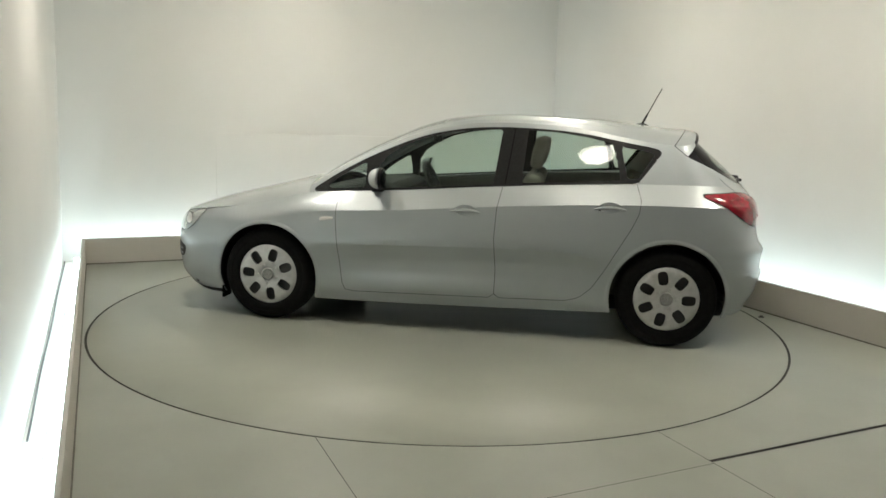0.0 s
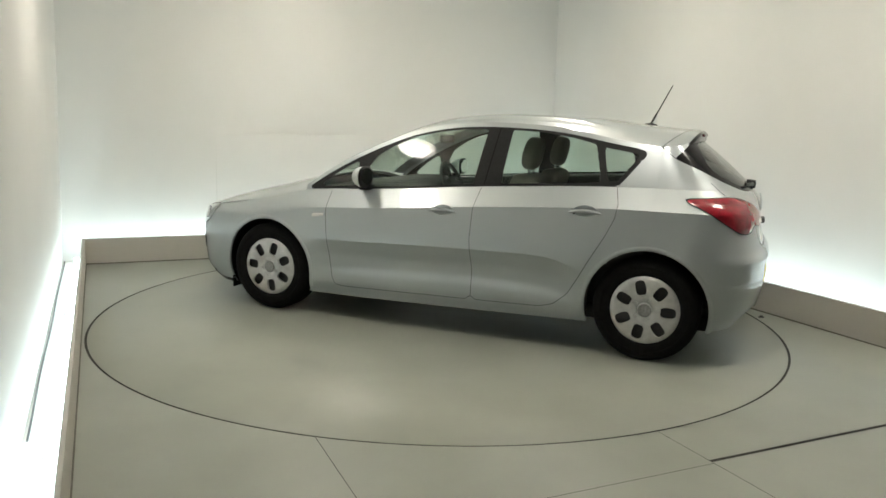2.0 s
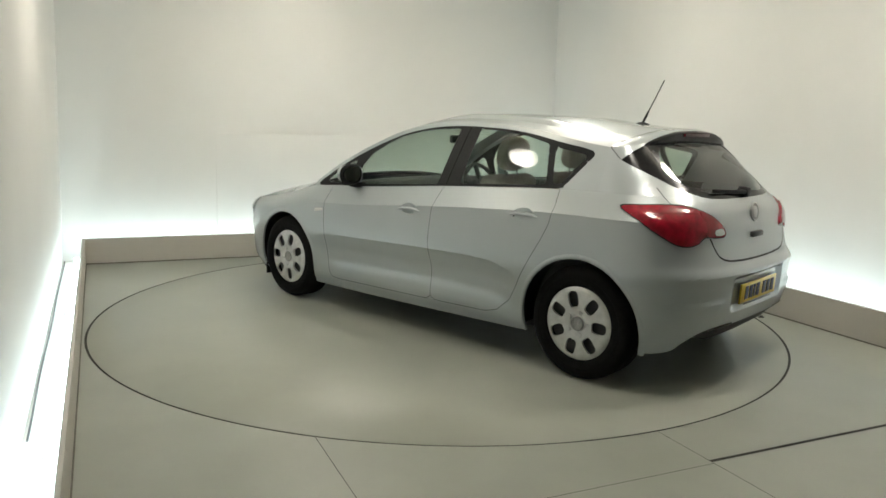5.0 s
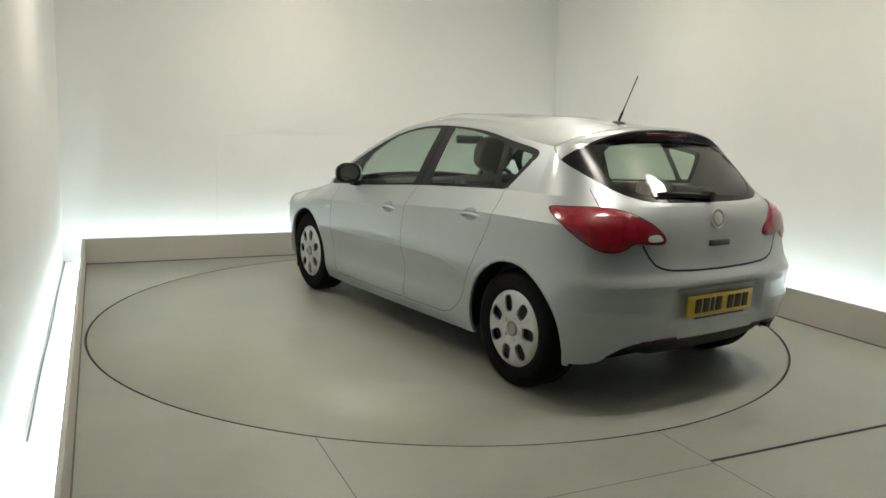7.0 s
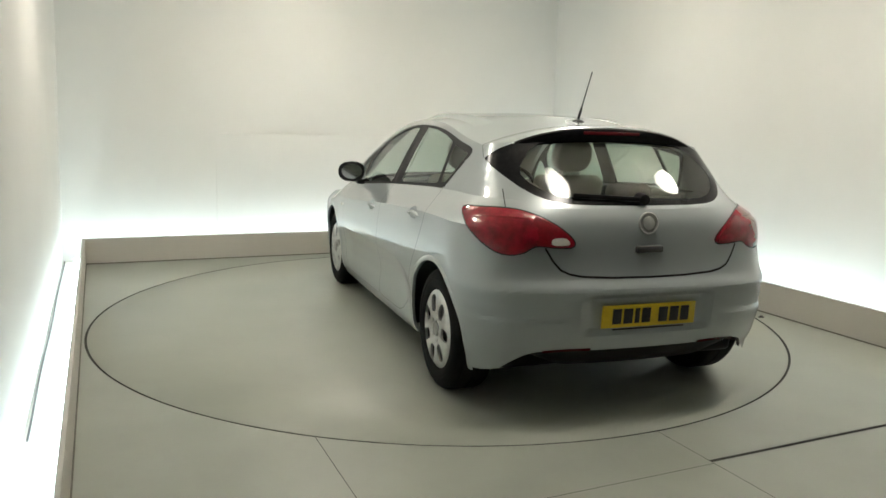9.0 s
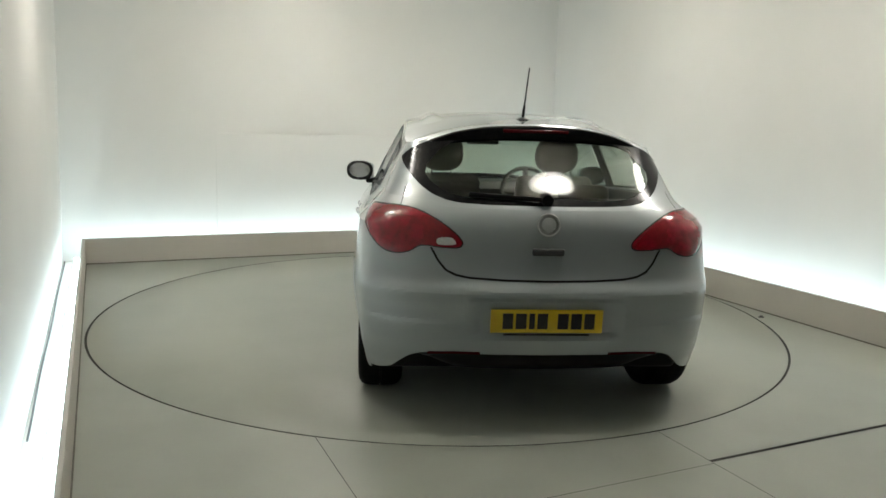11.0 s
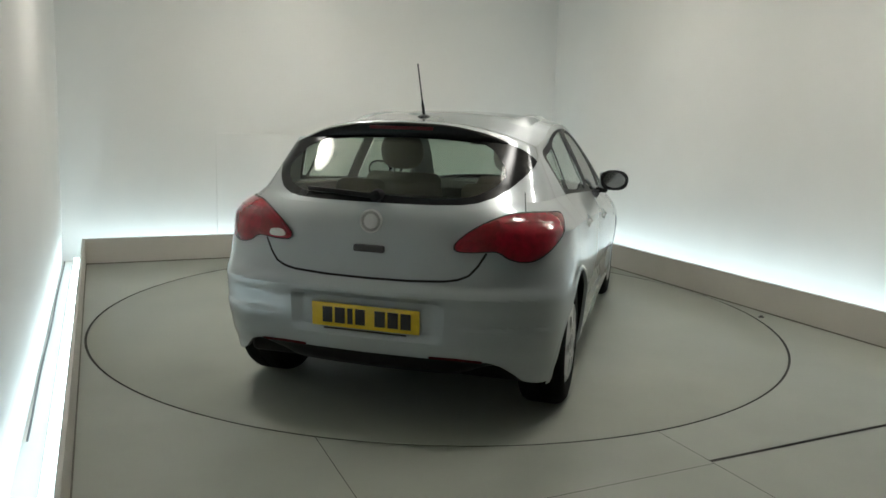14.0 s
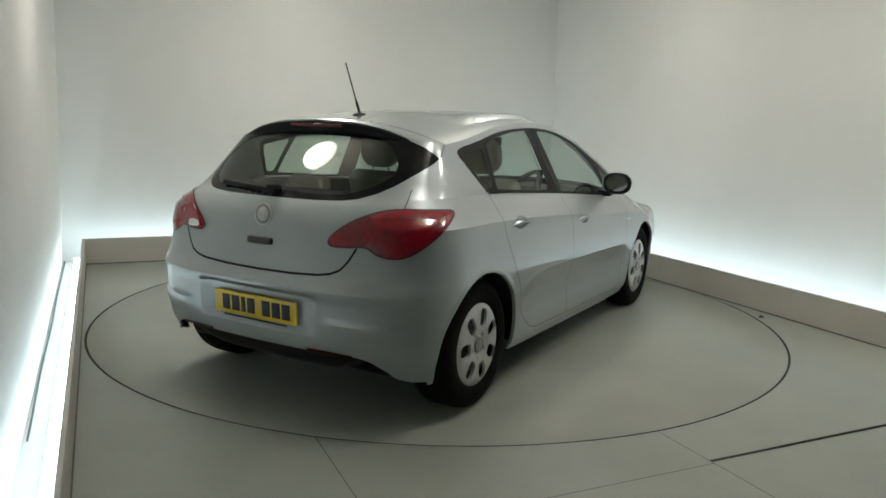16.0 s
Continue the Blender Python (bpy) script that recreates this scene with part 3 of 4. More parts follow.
def build_shell(car):
    # flank below the windows
    xs = list(np.linspace(X_REAR, X_FRONT, 190))
    cols = []
    for x in xs:
        z0 = table(x, (-1.35, 0.215), (-0.9, 0.205), (0.9, 0.17), (1.5, 0.17))
        zb = belt(x)
        cols.append([(x, z) for z in list(np.linspace(z0, ridge(x), 28)) + list(np.linspace(ridge(x), zb - CREASE, 20))[1:] + list(np.linspace(zb - CREASE, zb, 9))[1:]])
    door_f = DOOR_FRONT + [(x, belt(x) + 0.05) for x in (-0.262, 0.3, 0.84)]
    door_r = [DOOR_REAR[0]] + DOOR_REAR[1:] + [(-1.12, 1.1), (-0.262, 1.1)]
    zones = [("hole_cup", handle_cup(*c)) for c in HANDLES] + [("hole_a", circle(AXLE, HUB_Z, ARCH)), ("hole_b", circle(-AXLE, HUB_Z, ARCH + 0.006)), ("front_door", door_f), ("rear_door", door_r)]
    flank = cut_sheet(cols, flank_point, zones, 0.0105)
    # tail below the rear window
    fr = list(np.linspace(0, 1, 84))
    cols = []
    for f in fr:
        z0 = table(f, (0.0, 0.345), (0.42, 0.35), (0.47, 0.335), (0.53, 0.290), (0.58, 0.250), (0.68, 0.228), (1.0, 0.215))
        zt = tail_top(f)
        zs = list(np.linspace(z0, zt - CREASE, 46)) + list(np.linspace(zt - CREASE, zt, 7))[1:]
        cols.append([(f, z) for z in zs])

    def tail_f(f, z):
        return tail(f * tail_length(z), z)
    tail_pts = [[tuple(tail_f(*c)) for c in col] for col in cols]
    tail_bm = arch_cut(tail_pts, -AXLE, ARCH + 0.006, 0.0105)
    # black inner skin of the bumper corners
    inner = [[tail_f(f, lerp(z0 + 0.004, 0.42, t)) for t in np.linspace(0, 1, 16)]
             for f, z0 in ((f, table(f, (0.47, 0.335), (0.53, 0.290), (0.58, 0.250), (0.68, 0.228), (1.0, 0.215))) for f in np.linspace(0.47, 0.99, 40))]
    inner = [[(p.x + 0.014, p.y - 0.014, p.z) for p in col] for col in inner]
    for sgn in (1, -1):
        bm = arch_cut(inner, -AXLE, ARCH + 0.012, 0.012)
        part("bumper_lining", sided(bm, sgn), BLACK_TRIM, car)
    # nose
    cols = []
    nose = []
    for k in range(111):
        a = k / 110 * math.pi / 2
        col = []
        for z in np.linspace(0, 1, 46):
            xt = lerp(X_FRONT, 2.18, math.sin(a) ** 0.8)
            zb = belt(xt)
            zz = lerp(table(a, (0, 0.17), (1.0, 0.165), (1.6, 0.20)), zb, z)
            xf, ys = table(zz, *FRONT_X), side(X_FRONT, zz)
            col.append((X_FRONT + (xf - X_FRONT) * math.sin(a) ** 0.8, ys * math.cos(a) ** 0.72 if k < 110 else 0.0, zz))
        nose.append(col)
    bm_nose = arch_cut(nose, AXLE, ARCH, 0.012)
    # body: wings, sills, tail, nose
    body_bm = flank["rest"]
    for other in (tail_bm, bm_nose):
        me = bpy.data.meshes.new("piece")
        other.to_mesh(me)
        body_bm.from_mesh(me)
        bpy.data.meshes.remove(me)
    both(body_bm)
    body = part("body", body_bm, PAINT, car, "pale silver metallic painted body shell", crease=16)
    for sgn in (1, -1):
        for key in ("front_door", "rear_door"):
            bm = flank[key].copy() if sgn > 0 else flip(flank[key])
            part(key, bm, PAINT, car, crease=16)
    # bonnet
    rows = []
    for k in range(25):
        f = k / 24
        x = lerp(1.06, 2.16, f)
        zb = belt(x)
        ye = side(x, zb) if x < X_FRONT else side(X_FRONT, belt(x)) * math.cos(math.asin(min(1, ((x - X_FRONT) / (table(zb, *FRONT_X) - X_FRONT)) ** 1.25))) ** 0.72
        crown = table(x, (1.06, 0.085), (1.35, 0.10), (1.8, 0.07), (2.16, 0.012))
        row = []
        for j in range(25):
            s = -1 + 2 * j / 24
            row.append((x + 0.05 * (1 - s * s) * (1 - f), ye * s, zb + crown * (1 - abs(s) ** 3.0)))
        rows.append(row)
    bm = bmesh.new()
    grid_mesh(bm, rows)
    part("bonnet", bm, PAINT, car)
    return body


def build_greenhouse(car):
    xs = list(np.linspace(X_REAR, 1.06, 170))
    cols = [[(x, lerp(belt(x), rail(x), t)) for t in np.linspace(0, 1, 30)] for x in xs]
    zones = [("hole_corner", GLASS_CORNER), ("hole_front", GLASS_FRONT), ("hole_rear", GLASS_REAR), ("hole_quarter", GLASS_QUARTER), ("frame", DAYLIGHT)]
    sheet = cut_sheet(cols, flank_point, zones, 0.0078)
    pillars = sheet["rest"]
    # tail of the cabin with the rear window
    fr = list(np.linspace(0, 1, 90))

    def tail_f(f, z):
        return tail(f * tail_length(z), z)
    cols = []
    for f in fr:
        zt = table(f, (0, 1.375), (0.45, 1.352), (0.7, 1.318), (0.85, 1.298), (1, 1.285))
        cols.append([(f, lerp(tail_top(f), zt, t)) for t in np.linspace(0, 1, 34)])
    rear = cut_sheet(cols, tail_f, [("hole_w", REAR_GLASS_HOLE), ("rear_frame", REAR_GLASS)], 0.0085)
    me = bpy.data.meshes.new("piece")
    rear["rest"].to_mesh(me)
    pillars.from_mesh(me)
    both(pillars)
    part("cabin_shell", pillars, PAINT, car)
    frame_bm = both(rear["rear_frame"])
    tailgate_glass = part("rear_window", frame_bm, GLOSS_BLACK, car, "tailgate window with a black border")
    bm = bmesh.new()
    rows = []
    for z in np.linspace(0, 1, 14):
        row = []
        for k in range(41):
            f = -1 + 2 * k / 40
            g = abs(f) * 0.638
            lo = table(g, *[(p[0], p[1]) for p in GLASS_LOW])
            hi = table(g, *[(p[0], p[1]) for p in GLASS_HIGH])
            zz = lerp(lo - 0.01, hi + 0.01, z)
            p = tail_f(g, zz)
            row.append((p.x + 0.004, p.y * (1 if f > 0 else -1), p.z))
        rows.append(row)
    grid_mesh(bm, rows)
    part("pane", bm, REAR_PANE, tailgate_glass, "tinted curved glass")
    # side windows
    for sgn in (1, -1):
        holder = part("window_frame", sheet["frame"].copy() if sgn > 0 else flip(sheet["frame"]), BLACK_TRIM, car, "matt black side window surround")
        for line in (GLASS_CORNER, GLASS_FRONT, GLASS_REAR, GLASS_QUARTER):
            bm = bmesh.new()
            cx, cy = sum(p[0] for p in line) / len(line), sum(p[1] for p in line) / len(line)
            rows = []
            for k in range(6):
                f = max(0.02, k / 5) * 1.02
                rows.append([flank_point(lerp(cx, a, f), lerp(cy, b, f)) - Vector((0, 0.005, 0)) for a, b in line])
            vs = grid_mesh(bm, rows, close=True)
            bm.faces.new(vs[0])
            if sgn < 0:
                o = flip(bm)
                bm.free()
                bm = o
            part("pane", bm, PANE, holder, "lightly tinted glass")
    # roof and windscreen: strips from rail to rail
    def strip(x):
        e = flank_point(x, rail(x))
        lead = table(x, (-1.35, -0.13), (-1.0, -0.02), (-0.2, 0.0), (0.1, 0.05), (0.4, 0.08), (0.9, 0.09), (1.06, 0.10))
        up = table(x, (-1.35, 0.112), (-1.0, 0.102), (-0.64, 0.070), (-0.3, 0.064), (0.1, 0.062), (0.3, 0.046), (0.6, 0.030), (1.06, 0.030))
        row = []
        for j in range(31):
            s = -1 + 2 * j / 30
            w = 1 - abs(s) ** 2.6
            row.append((e.x + lead * (1 - s * s), e.y * s, e.z + up * w))
        return row
    bm = bmesh.new()
    grid_mesh(bm, [strip(x) for x in np.linspace(X_REAR, 0.16, 40)])
    part("roof", bm, PAINT, car)
    # low ridges along both edges of the roof panel
    for sgn in (1, -1):
        rows = []
        for x in np.linspace(-1.0, 0.1, 30):
            row = strip(x)
            h = 0.019 * table(x, (-1.0, 0.0), (-0.75, 1.0), (-0.2, 1.0), (0.1, 0.0)) + 0.0004
            rows.append([])
            for q, k in ((0.66, 0.0), (0.70, 0.55), (0.75, 1.0), (0.80, 0.8), (0.86, 0.0)):
                px, py, pz = (np.interp(15 + 15 * q, range(31), [p[c] for p in row]) for c in range(3))
                rows[-1].append((px, sgn * py, pz + h * k - 0.0005))
        bm = bmesh.new()
        grid_mesh(bm, rows)
        part("roof_ridge", bm, PAINT, car)
    table_rows = [strip(x) for x in np.linspace(0.16, 1.06, 24)]
    for lo, hi in ((0, 3), (27, 30)):
        bm = bmesh.new()
        grid_mesh(bm, [r[lo:hi + 1] for r in table_rows])
        part("windscreen_pillar", bm, PAINT, car)
    bm = bmesh.new()
    grid_mesh(bm, [r[3:28] for r in table_rows])
    part("windscreen", bm, PANE, car, "large raked clear windscreen")


# rear window outline as (share of the tail's half outline, height)
REAR_GLASS = [(-0.2, 1.024), (0.1, 1.0245), (0.25, 1.026), (0.37, 1.031), (0.44, 1.041), (0.52, 1.064), (0.60, 1.096), (0.68, 1.133), (0.76, 1.167), (0.85, 1.201), (0.90, 1.221), (0.88, 1.238), (0.82, 1.275), (0.75, 1.30), (0.65, 1.318), (0.5, 1.335), (0.3, 1.345), (-0.2, 1.35)]
GLASS_LOW = ((0.0, 1.049), (0.25, 1.051), (0.36, 1.057), (0.43, 1.069), (0.50, 1.092), (0.57, 1.123), (0.62, 1.155), (0.64, 1.19))
GLASS_HIGH = ((0.0, 1.335), (0.2, 1.333), (0.40, 1.322), (0.5, 1.312), (0.57, 1.30), (0.62, 1.27), (0.64, 1.20))
REAR_GLASS_HOLE = [(-0.2, 1.068)] + [p for p in GLASS_LOW[1:]] + [p for p in GLASS_HIGH[::-1][:-1]] + [(-0.2, 1.325)]

car = new("car")
tagged(car, "pale silver five-door hatchback standing on the turntable", "car")
build_shell(car)
build_greenhouse(car)


# ---- car details ----
def box_part(name, parent, mat, x0, x1, y0, y1, z0, z1, bevel, label="", m=None):
    bm = bmesh.new()
    box(bm, x0, x1, y0, y1, z0, z1, bevel, m, 3)
    return part(name, bm, mat, parent, label)


def holed_disc(bm, radius, holes, size, dish):
    """The pressed face of the wheel cover with its slots."""
    cols = [[(r, k / 168 * 2 * math.pi) for r in np.linspace(0.012, radius, 24)] for k in range(169)]
    flat = [[(r * math.cos(a), r * math.sin(a)) for r, a in col] for col in cols]
    lines = []
    for k in range(holes):
        a = 2 * math.pi * (k + 0.23) / holes
        ring = []
        for q in range(20):
            t = 2 * math.pi * q / 20
            c, s = math.cos(t), math.sin(t)
            lx = size[0] * math.copysign(abs(c) ** 0.6, c)
            ly = size[1] * math.copysign(abs(s) ** 0.7, s)
            r = radius * 0.665 + lx
            ring.append((r * math.cos(a) - ly * math.sin(a), r * math.sin(a) + ly * math.cos(a)))
        lines.append(("hole", ring))

    def face(x, z):
        return Vector((x, dish(math.hypot(x, z)), z))
    sheet = cut_sheet(flat, face, lines, 0.0042)["rest"]
    bmesh.ops.remove_doubles(sheet, verts=list(sheet.verts), dist=0.0003)
    # turned-in edges give the slots their depth
    rim = [e for e in sheet.edges if e.is_boundary]
    out = bmesh.ops.extrude_edge_only(sheet, edges=rim)
    for v in out["geom"]:
        if isinstance(v, bmesh.types.BMVert):
            v.co.y -= 0.014
    return sheet


def build_wheel(parent):
    wheel = new("wheel")
    wheel.parent = parent
    bm = bmesh.new()
    w = 0.100
    prof = [(0.200, -w + 0.01), (0.212, -w - 0.004), (0.245, -w - 0.012), (0.285, -w - 0.010), (0.306, -w + 0.004), (0.316, -w + 0.022), (0.320, -w + 0.05), (0.320, -0.062),
            (0.312, -0.060), (0.312, -0.052), (0.320, -0.050), (0.320, -0.006), (0.312, -0.004), (0.312, 0.004), (0.320, 0.006), (0.320, 0.050), (0.312, 0.052), (0.312, 0.060), (0.320, 0.062),
            (0.320, w - 0.05), (0.316, w - 0.022), (0.306, w - 0.004), (0.285, w + 0.010), (0.262, w + 0.013), (0.258, w + 0.010), (0.245, w + 0.012), (0.225, w + 0.008), (0.212, w + 0.004), (0.203, w - 0.006), (0.196, w - 0.02)]
    lathe(bm, prof, 72)
    part("tyre", bm, RUBBER, wheel, "black road tyre")
    bm = bmesh.new()

    def dish(r):
        return w + 0.004 + table(r, (0.0, 0.004), (0.035, 0.004), (0.045, -0.002), (0.06, 0.004), (0.10, 0.012), (0.17, 0.010), (0.19, 0.005), (0.207, -0.006))
    cover_bm = holed_disc(bm, 0.207, 7, (0.046, 0.0325), dish)
    bm.free()
    cover = part("wheel_cover", cover_bm, COVER, wheel, "silver plastic wheel cover with seven slots")
    bm = bmesh.new()
    lathe(bm, [(0.040, w + 0.002), (0.040, w + 0.012), (0.036, w + 0.015), (0.031, w + 0.0145), (0.029, w + 0.0125), (0.002, w + 0.0145)], 32)
    part("centre_cap", bm, CAP, cover, "small round centre cap")
    for k in range(5):
        bm = bmesh.new()
        lathe(bm, [(0.0125, 0.0), (0.0125, 0.010), (0.010, 0.012), (0.001, 0.012)], 12)
        bmesh.ops.translate(bm, vec=(0.066 * math.cos(2 * math.pi * k / 5), w + 0.003, 0.066 * math.sin(2 * math.pi * k / 5)), verts=list(bm.verts))
        part("bolt_cap", bm, COVER, cover)
    bm = bmesh.new()
    lathe(bm, [(0.002, w - 0.035), (0.198, w - 0.035), (0.200, w - 0.08)], 40)
    part("steel_rim", bm, STEEL, wheel, "dark steel rim behind the cover")
    return wheel


def build_wheels(car):
    first = build_wheel(car)
    first.matrix_basis = pose(AXLE, HUB_Y - 0.112, HUB_Z, 0, 8, 0)
    for x, s, spin in ((AXLE, -1, 20), (-AXLE, 1, 37), (-AXLE, -1, 12)):
        copy_thing(first, pose(x, s * (HUB_Y - 0.112), HUB_Z, 0, spin, 0 if s > 0 else 180))
    # arch liners
    for x, rad in ((AXLE, ARCH), (-AXLE, ARCH + 0.006)):
        for sgn in (1, -1):
            bm = bmesh.new()
            rows = []
            for k in range(41):
                a = radians(-10 + 200 * k / 40)
                px, pz = x + rad * math.cos(a), HUB_Z + rad * math.sin(a)
                py = side(max(X_REAR, min(X_FRONT, px)), max(0.17, pz))
                if px > X_FRONT:
                    py = nose_point(px, max(0.17, pz)).y
                if px < X_REAR:
                    py = tail_at_x(px, max(0.17, pz))
                c, s = math.cos(a), math.sin(a)
                rows.append([(x + (rad + 0.016) * c, py - 0.006, HUB_Z + (rad + 0.016) * s), (x + (rad - 0.002) * c, py - 0.004, HUB_Z + (rad - 0.002) * s), (x + (rad - 0.004) * c, py - 0.02, HUB_Z + (rad - 0.004) * s), (x + (rad + 0.01) * c, py - 0.04, HUB_Z + (rad + 0.01) * s), (px, 0.45, pz)])
            grid_mesh(bm, rows)
            rows = []
            for k in range(41):
                a = radians(2 + 176 * k / 40)
                c, s = math.cos(a), math.sin(a)
                row = []
                for q in (rad - 0.003, rad + 0.03, rad + 0.07):
                    px, pz = x + q * c, max(0.19, HUB_Z + q * s)
                    py = side(min(X_FRONT, px), pz) if px > X_REAR else tail_at_x(px, pz)
                    if px > X_FRONT:
                        py = nose_point(px, pz).y
                    row.append((px, py - 0.022, pz))
                rows.append(row)
            grid_mesh(bm, rows)
            well = [bm.verts.new((x + (rad + 0.002) * math.cos(radians(d)), 0.452, HUB_Z + (rad + 0.002) * math.sin(radians(d)))) for d in range(-20, 201, 10)]
            bm.faces.new(well)
            part("wheel_arch", sided(bm, sgn), BLACK_TRIM, car, "black wheel arch liner")
            # rolled lip round the opening
            rows = []
            for k in range(73):
                a = radians(-17 + 214 * k / 72)
                row = []
                for q, out in ((rad + 0.024, -0.001), (rad + 0.014, 0.0035), (rad + 0.002, 0.0045), (rad - 0.005, 0.001), (rad - 0.005, -0.016)):
                    px, pz = x + q * math.cos(a), max(0.21, HUB_Z + q * math.sin(a))
                    if px < X_REAR:
                        py = tail_at_x(px, pz)
                    elif px > X_FRONT:
                        py = nose_point(px, pz).y
                    else:
                        py = side(px, pz)
                    row.append((px, py + out, pz))
                rows.append(row)
            bm = bmesh.new()
            grid_mesh(bm, rows)
            part("arch_lip", sided(bm, sgn), PAINT, car)


def nose_point(x, z):
    ys = side(X_FRONT, min(z, belt(x)))
    t = min(0.999, max(0.0, (x - X_FRONT) / (table(z, *FRONT_X) - X_FRONT)))
    return Vector((x, ys * math.cos(math.asin(t ** 1.25)) ** 0.72, z))


def tail_at_x(x, z):
    tail(0, z)
    xs, ys, s = _outlines[round(z, 4)]
    return float(np.interp(-x, -xs[::-1], ys[::-1]))


LAMP_LINE = rounded([(0.395, 0.868), (0.405, 0.838), (0.48, 0.836), (0.575, 0.842), (0.635, 0.812), (0.70, 0.800), (0.77, 0.812), (0.86, 0.866), (0.95, 0.938), (0.985, 0.975), (0.955, 0.992), (0.85, 0.998), (0.72, 1.003), (0.62, 0.996), (0.53, 0.966), (0.45, 0.920)], 4)


def build_tail_details(car):
    for sgn in (1, -1):
        lamp = part("tail_lamp", sided(patch(tail, LAMP_LINE, 0.004, 0.012, 8), sgn), LENS_RED, car, "deep red wrap-around tail lamp")
        part("lamp_edge", sided(ribbon(tail, LAMP_LINE, 0.006, 0.005, True), sgn), BLACK_TRIM, lamp, "dark gasket round the lamp")
        band = rounded([(0.412, 0.866), (0.418, 0.846), (0.50, 0.844), (0.575, 0.850), (0.59, 0.90), (0.575, 0.965), (0.53, 0.955), (0.46, 0.915)], 4)
        part("inner_lens", sided(patch(tail, band, 0.0145, 0.0015, 4), sgn), LENS_MID, lamp, "darker red inner lens")
        inner = rounded([(0.425, 0.850), (0.50, 0.848), (0.505, 0.872), (0.475, 0.880), (0.435, 0.876)], 4)
        part("reversing_light", sided(patch(tail, inner, 0.0175, 0.001, 3), sgn), LENS_CLEAR if sgn > 0 else LENS_RED, lamp, "pale clear reversing light" if sgn > 0 else "red fog light")
        bm = ribbon(tail, circle(0.70, 0.885, 0.048, 28), 0.005, 0.0172, True)
        part("reflector_ring", sided(bm, sgn), LENS_RED, lamp)
        bm = ribbon(tail, [(0.60, 0.955), (0.70, 0.958), (0.80, 0.955), (0.88, 0.950)], 0.006, 0.0172)
        part("lens_rib", sided(bm, sgn), LENS_MID, lamp)
        # seam between tailgate and body, drawn wider to take in the lip's shadow
        seam = [(0.535, 0.835), (0.50, 0.775), (0.465, 0.735), (0.42, 0.715), (0.36, 0.704), (0.2, 0.695), (0.0, 0.692)]
        part("tailgate_gap", sided(ribbon(tail, seam, 0.010, 0.0012), sgn), BLACK_TRIM, car)
        seam = [(0.70, 1.003), (0.695, 1.04), (0.685, 1.085)]
        part("tailgate_gap", sided(ribbon(tail, seam, 0.005, 0.0012), sgn), BLACK_TRIM, car)
        part("rear_reflector", sided(ribbon(tail, [(0.30, 0.356), (0.42, 0.358), (0.54, 0.352)], 0.014, 0.004), sgn), LENS_DARK, car, "slim dark red reflector")
    # badge
    badge = new("badge")
    badge.parent = car
    for bm, mat, lab in ((bmesh.new(), COVER, "round satin silver badge ring"),):
        c0 = tail(0, 0.945)
        m = Matrix.Translation(c0 + Vector((-0.003, 0, 0))) @ Matrix.Rotation(math.atan2(0.14, 1.0), 4, "Y") @ Matrix.Rotation(radians(90), 4, "Z")
        lathe(bm, [(0.054, 0.0), (0.054, 0.007), (0.050, 0.009), (0.046, 0.007), (0.045, 0.002)], 40)
        lathe(bm, [(0.034, 0.004), (0.032, 0.009), (0.018, 0.012), (0.001, 0.013)], 28)
        bmesh.ops.transform(bm, matrix=m, verts=list(bm.verts))
        part("emblem", bm, mat, badge, lab)
        bm = bmesh.new()
        lathe(bm, [(0.001, 0.004), (0.049, 0.004)], 32)
        bmesh.ops.transform(bm, matrix=m, verts=list(bm.verts))
        part("emblem_disc", bm, CAP, badge)
    bm = bmesh.new()
    box(bm, -1.966, -1.938, -0.073, 0.073, 0.808, 0.840, 0.008)
    part("tailgate_handle", bm, STEEL, car, "dark tailgate handle recess")
    # number plate with plain bars
    plate = new("number_plate")
    plate.parent = car
    plate.matrix_basis = pose(-1.990, 0, 0.512, 0, -3, 0)
    box_part("plate_panel", plate, PLATE_YELLOW, -0.006, 0.006, -0.26, 0.26, -0.0555, 0.0555, 0.004, "yellow number plate")
    y = 0.205
    for w in (0.048, 0.05, 0.026, 0.048, 0, 0.05, 0.05, 0.048):
        if w:
            box_part("bar", plate, INK, -0.0085, -0.005, y - w, y, -0.036, 0.038, 0.001, "plain dark bar")
        y -= (w + 0.012) if w else 0.034
    box_part("plate_footer", plate, INK, -0.0085, -0.004, -0.20, 0.20, -0.0665, -0.0585, 0.002)
    # dark lower bumper
    rows = []
    for t, inset in ((0.0, 0.014), (0.3, 0.010), (0.7, 0.030), (1.0, 0.075), (1.0, 0.28)):
        row = []
        for k in range(61):
            f = -1 + 2 * k / 60
            a = abs(f)
            zt = table(a, (0, 0.362), (0.7, 0.362), (0.85, 0.345), (1.0, 0.315))
            z = lerp(zt, table(a, (0, 0.245), (0.6, 0.252), (0.85, 0.295), (1.0, 0.325)), t)
            p = tail(a * 0.63, max(0.30, z))
            row.append((p.x + inset + 0.05 * a ** 6, p.y * (1 if f >= 0 else -1) * (1 - inset * 0.3), z))
        rows.append(row)
    bm = bmesh.new()
    grid_mesh(bm, rows)
    part("rear_valance", bm, BLACK_TRIM, car, "black plastic lower bumper")
    # spoiler: painted top, black trailing blade, high brake light
    rows, edge = [], []
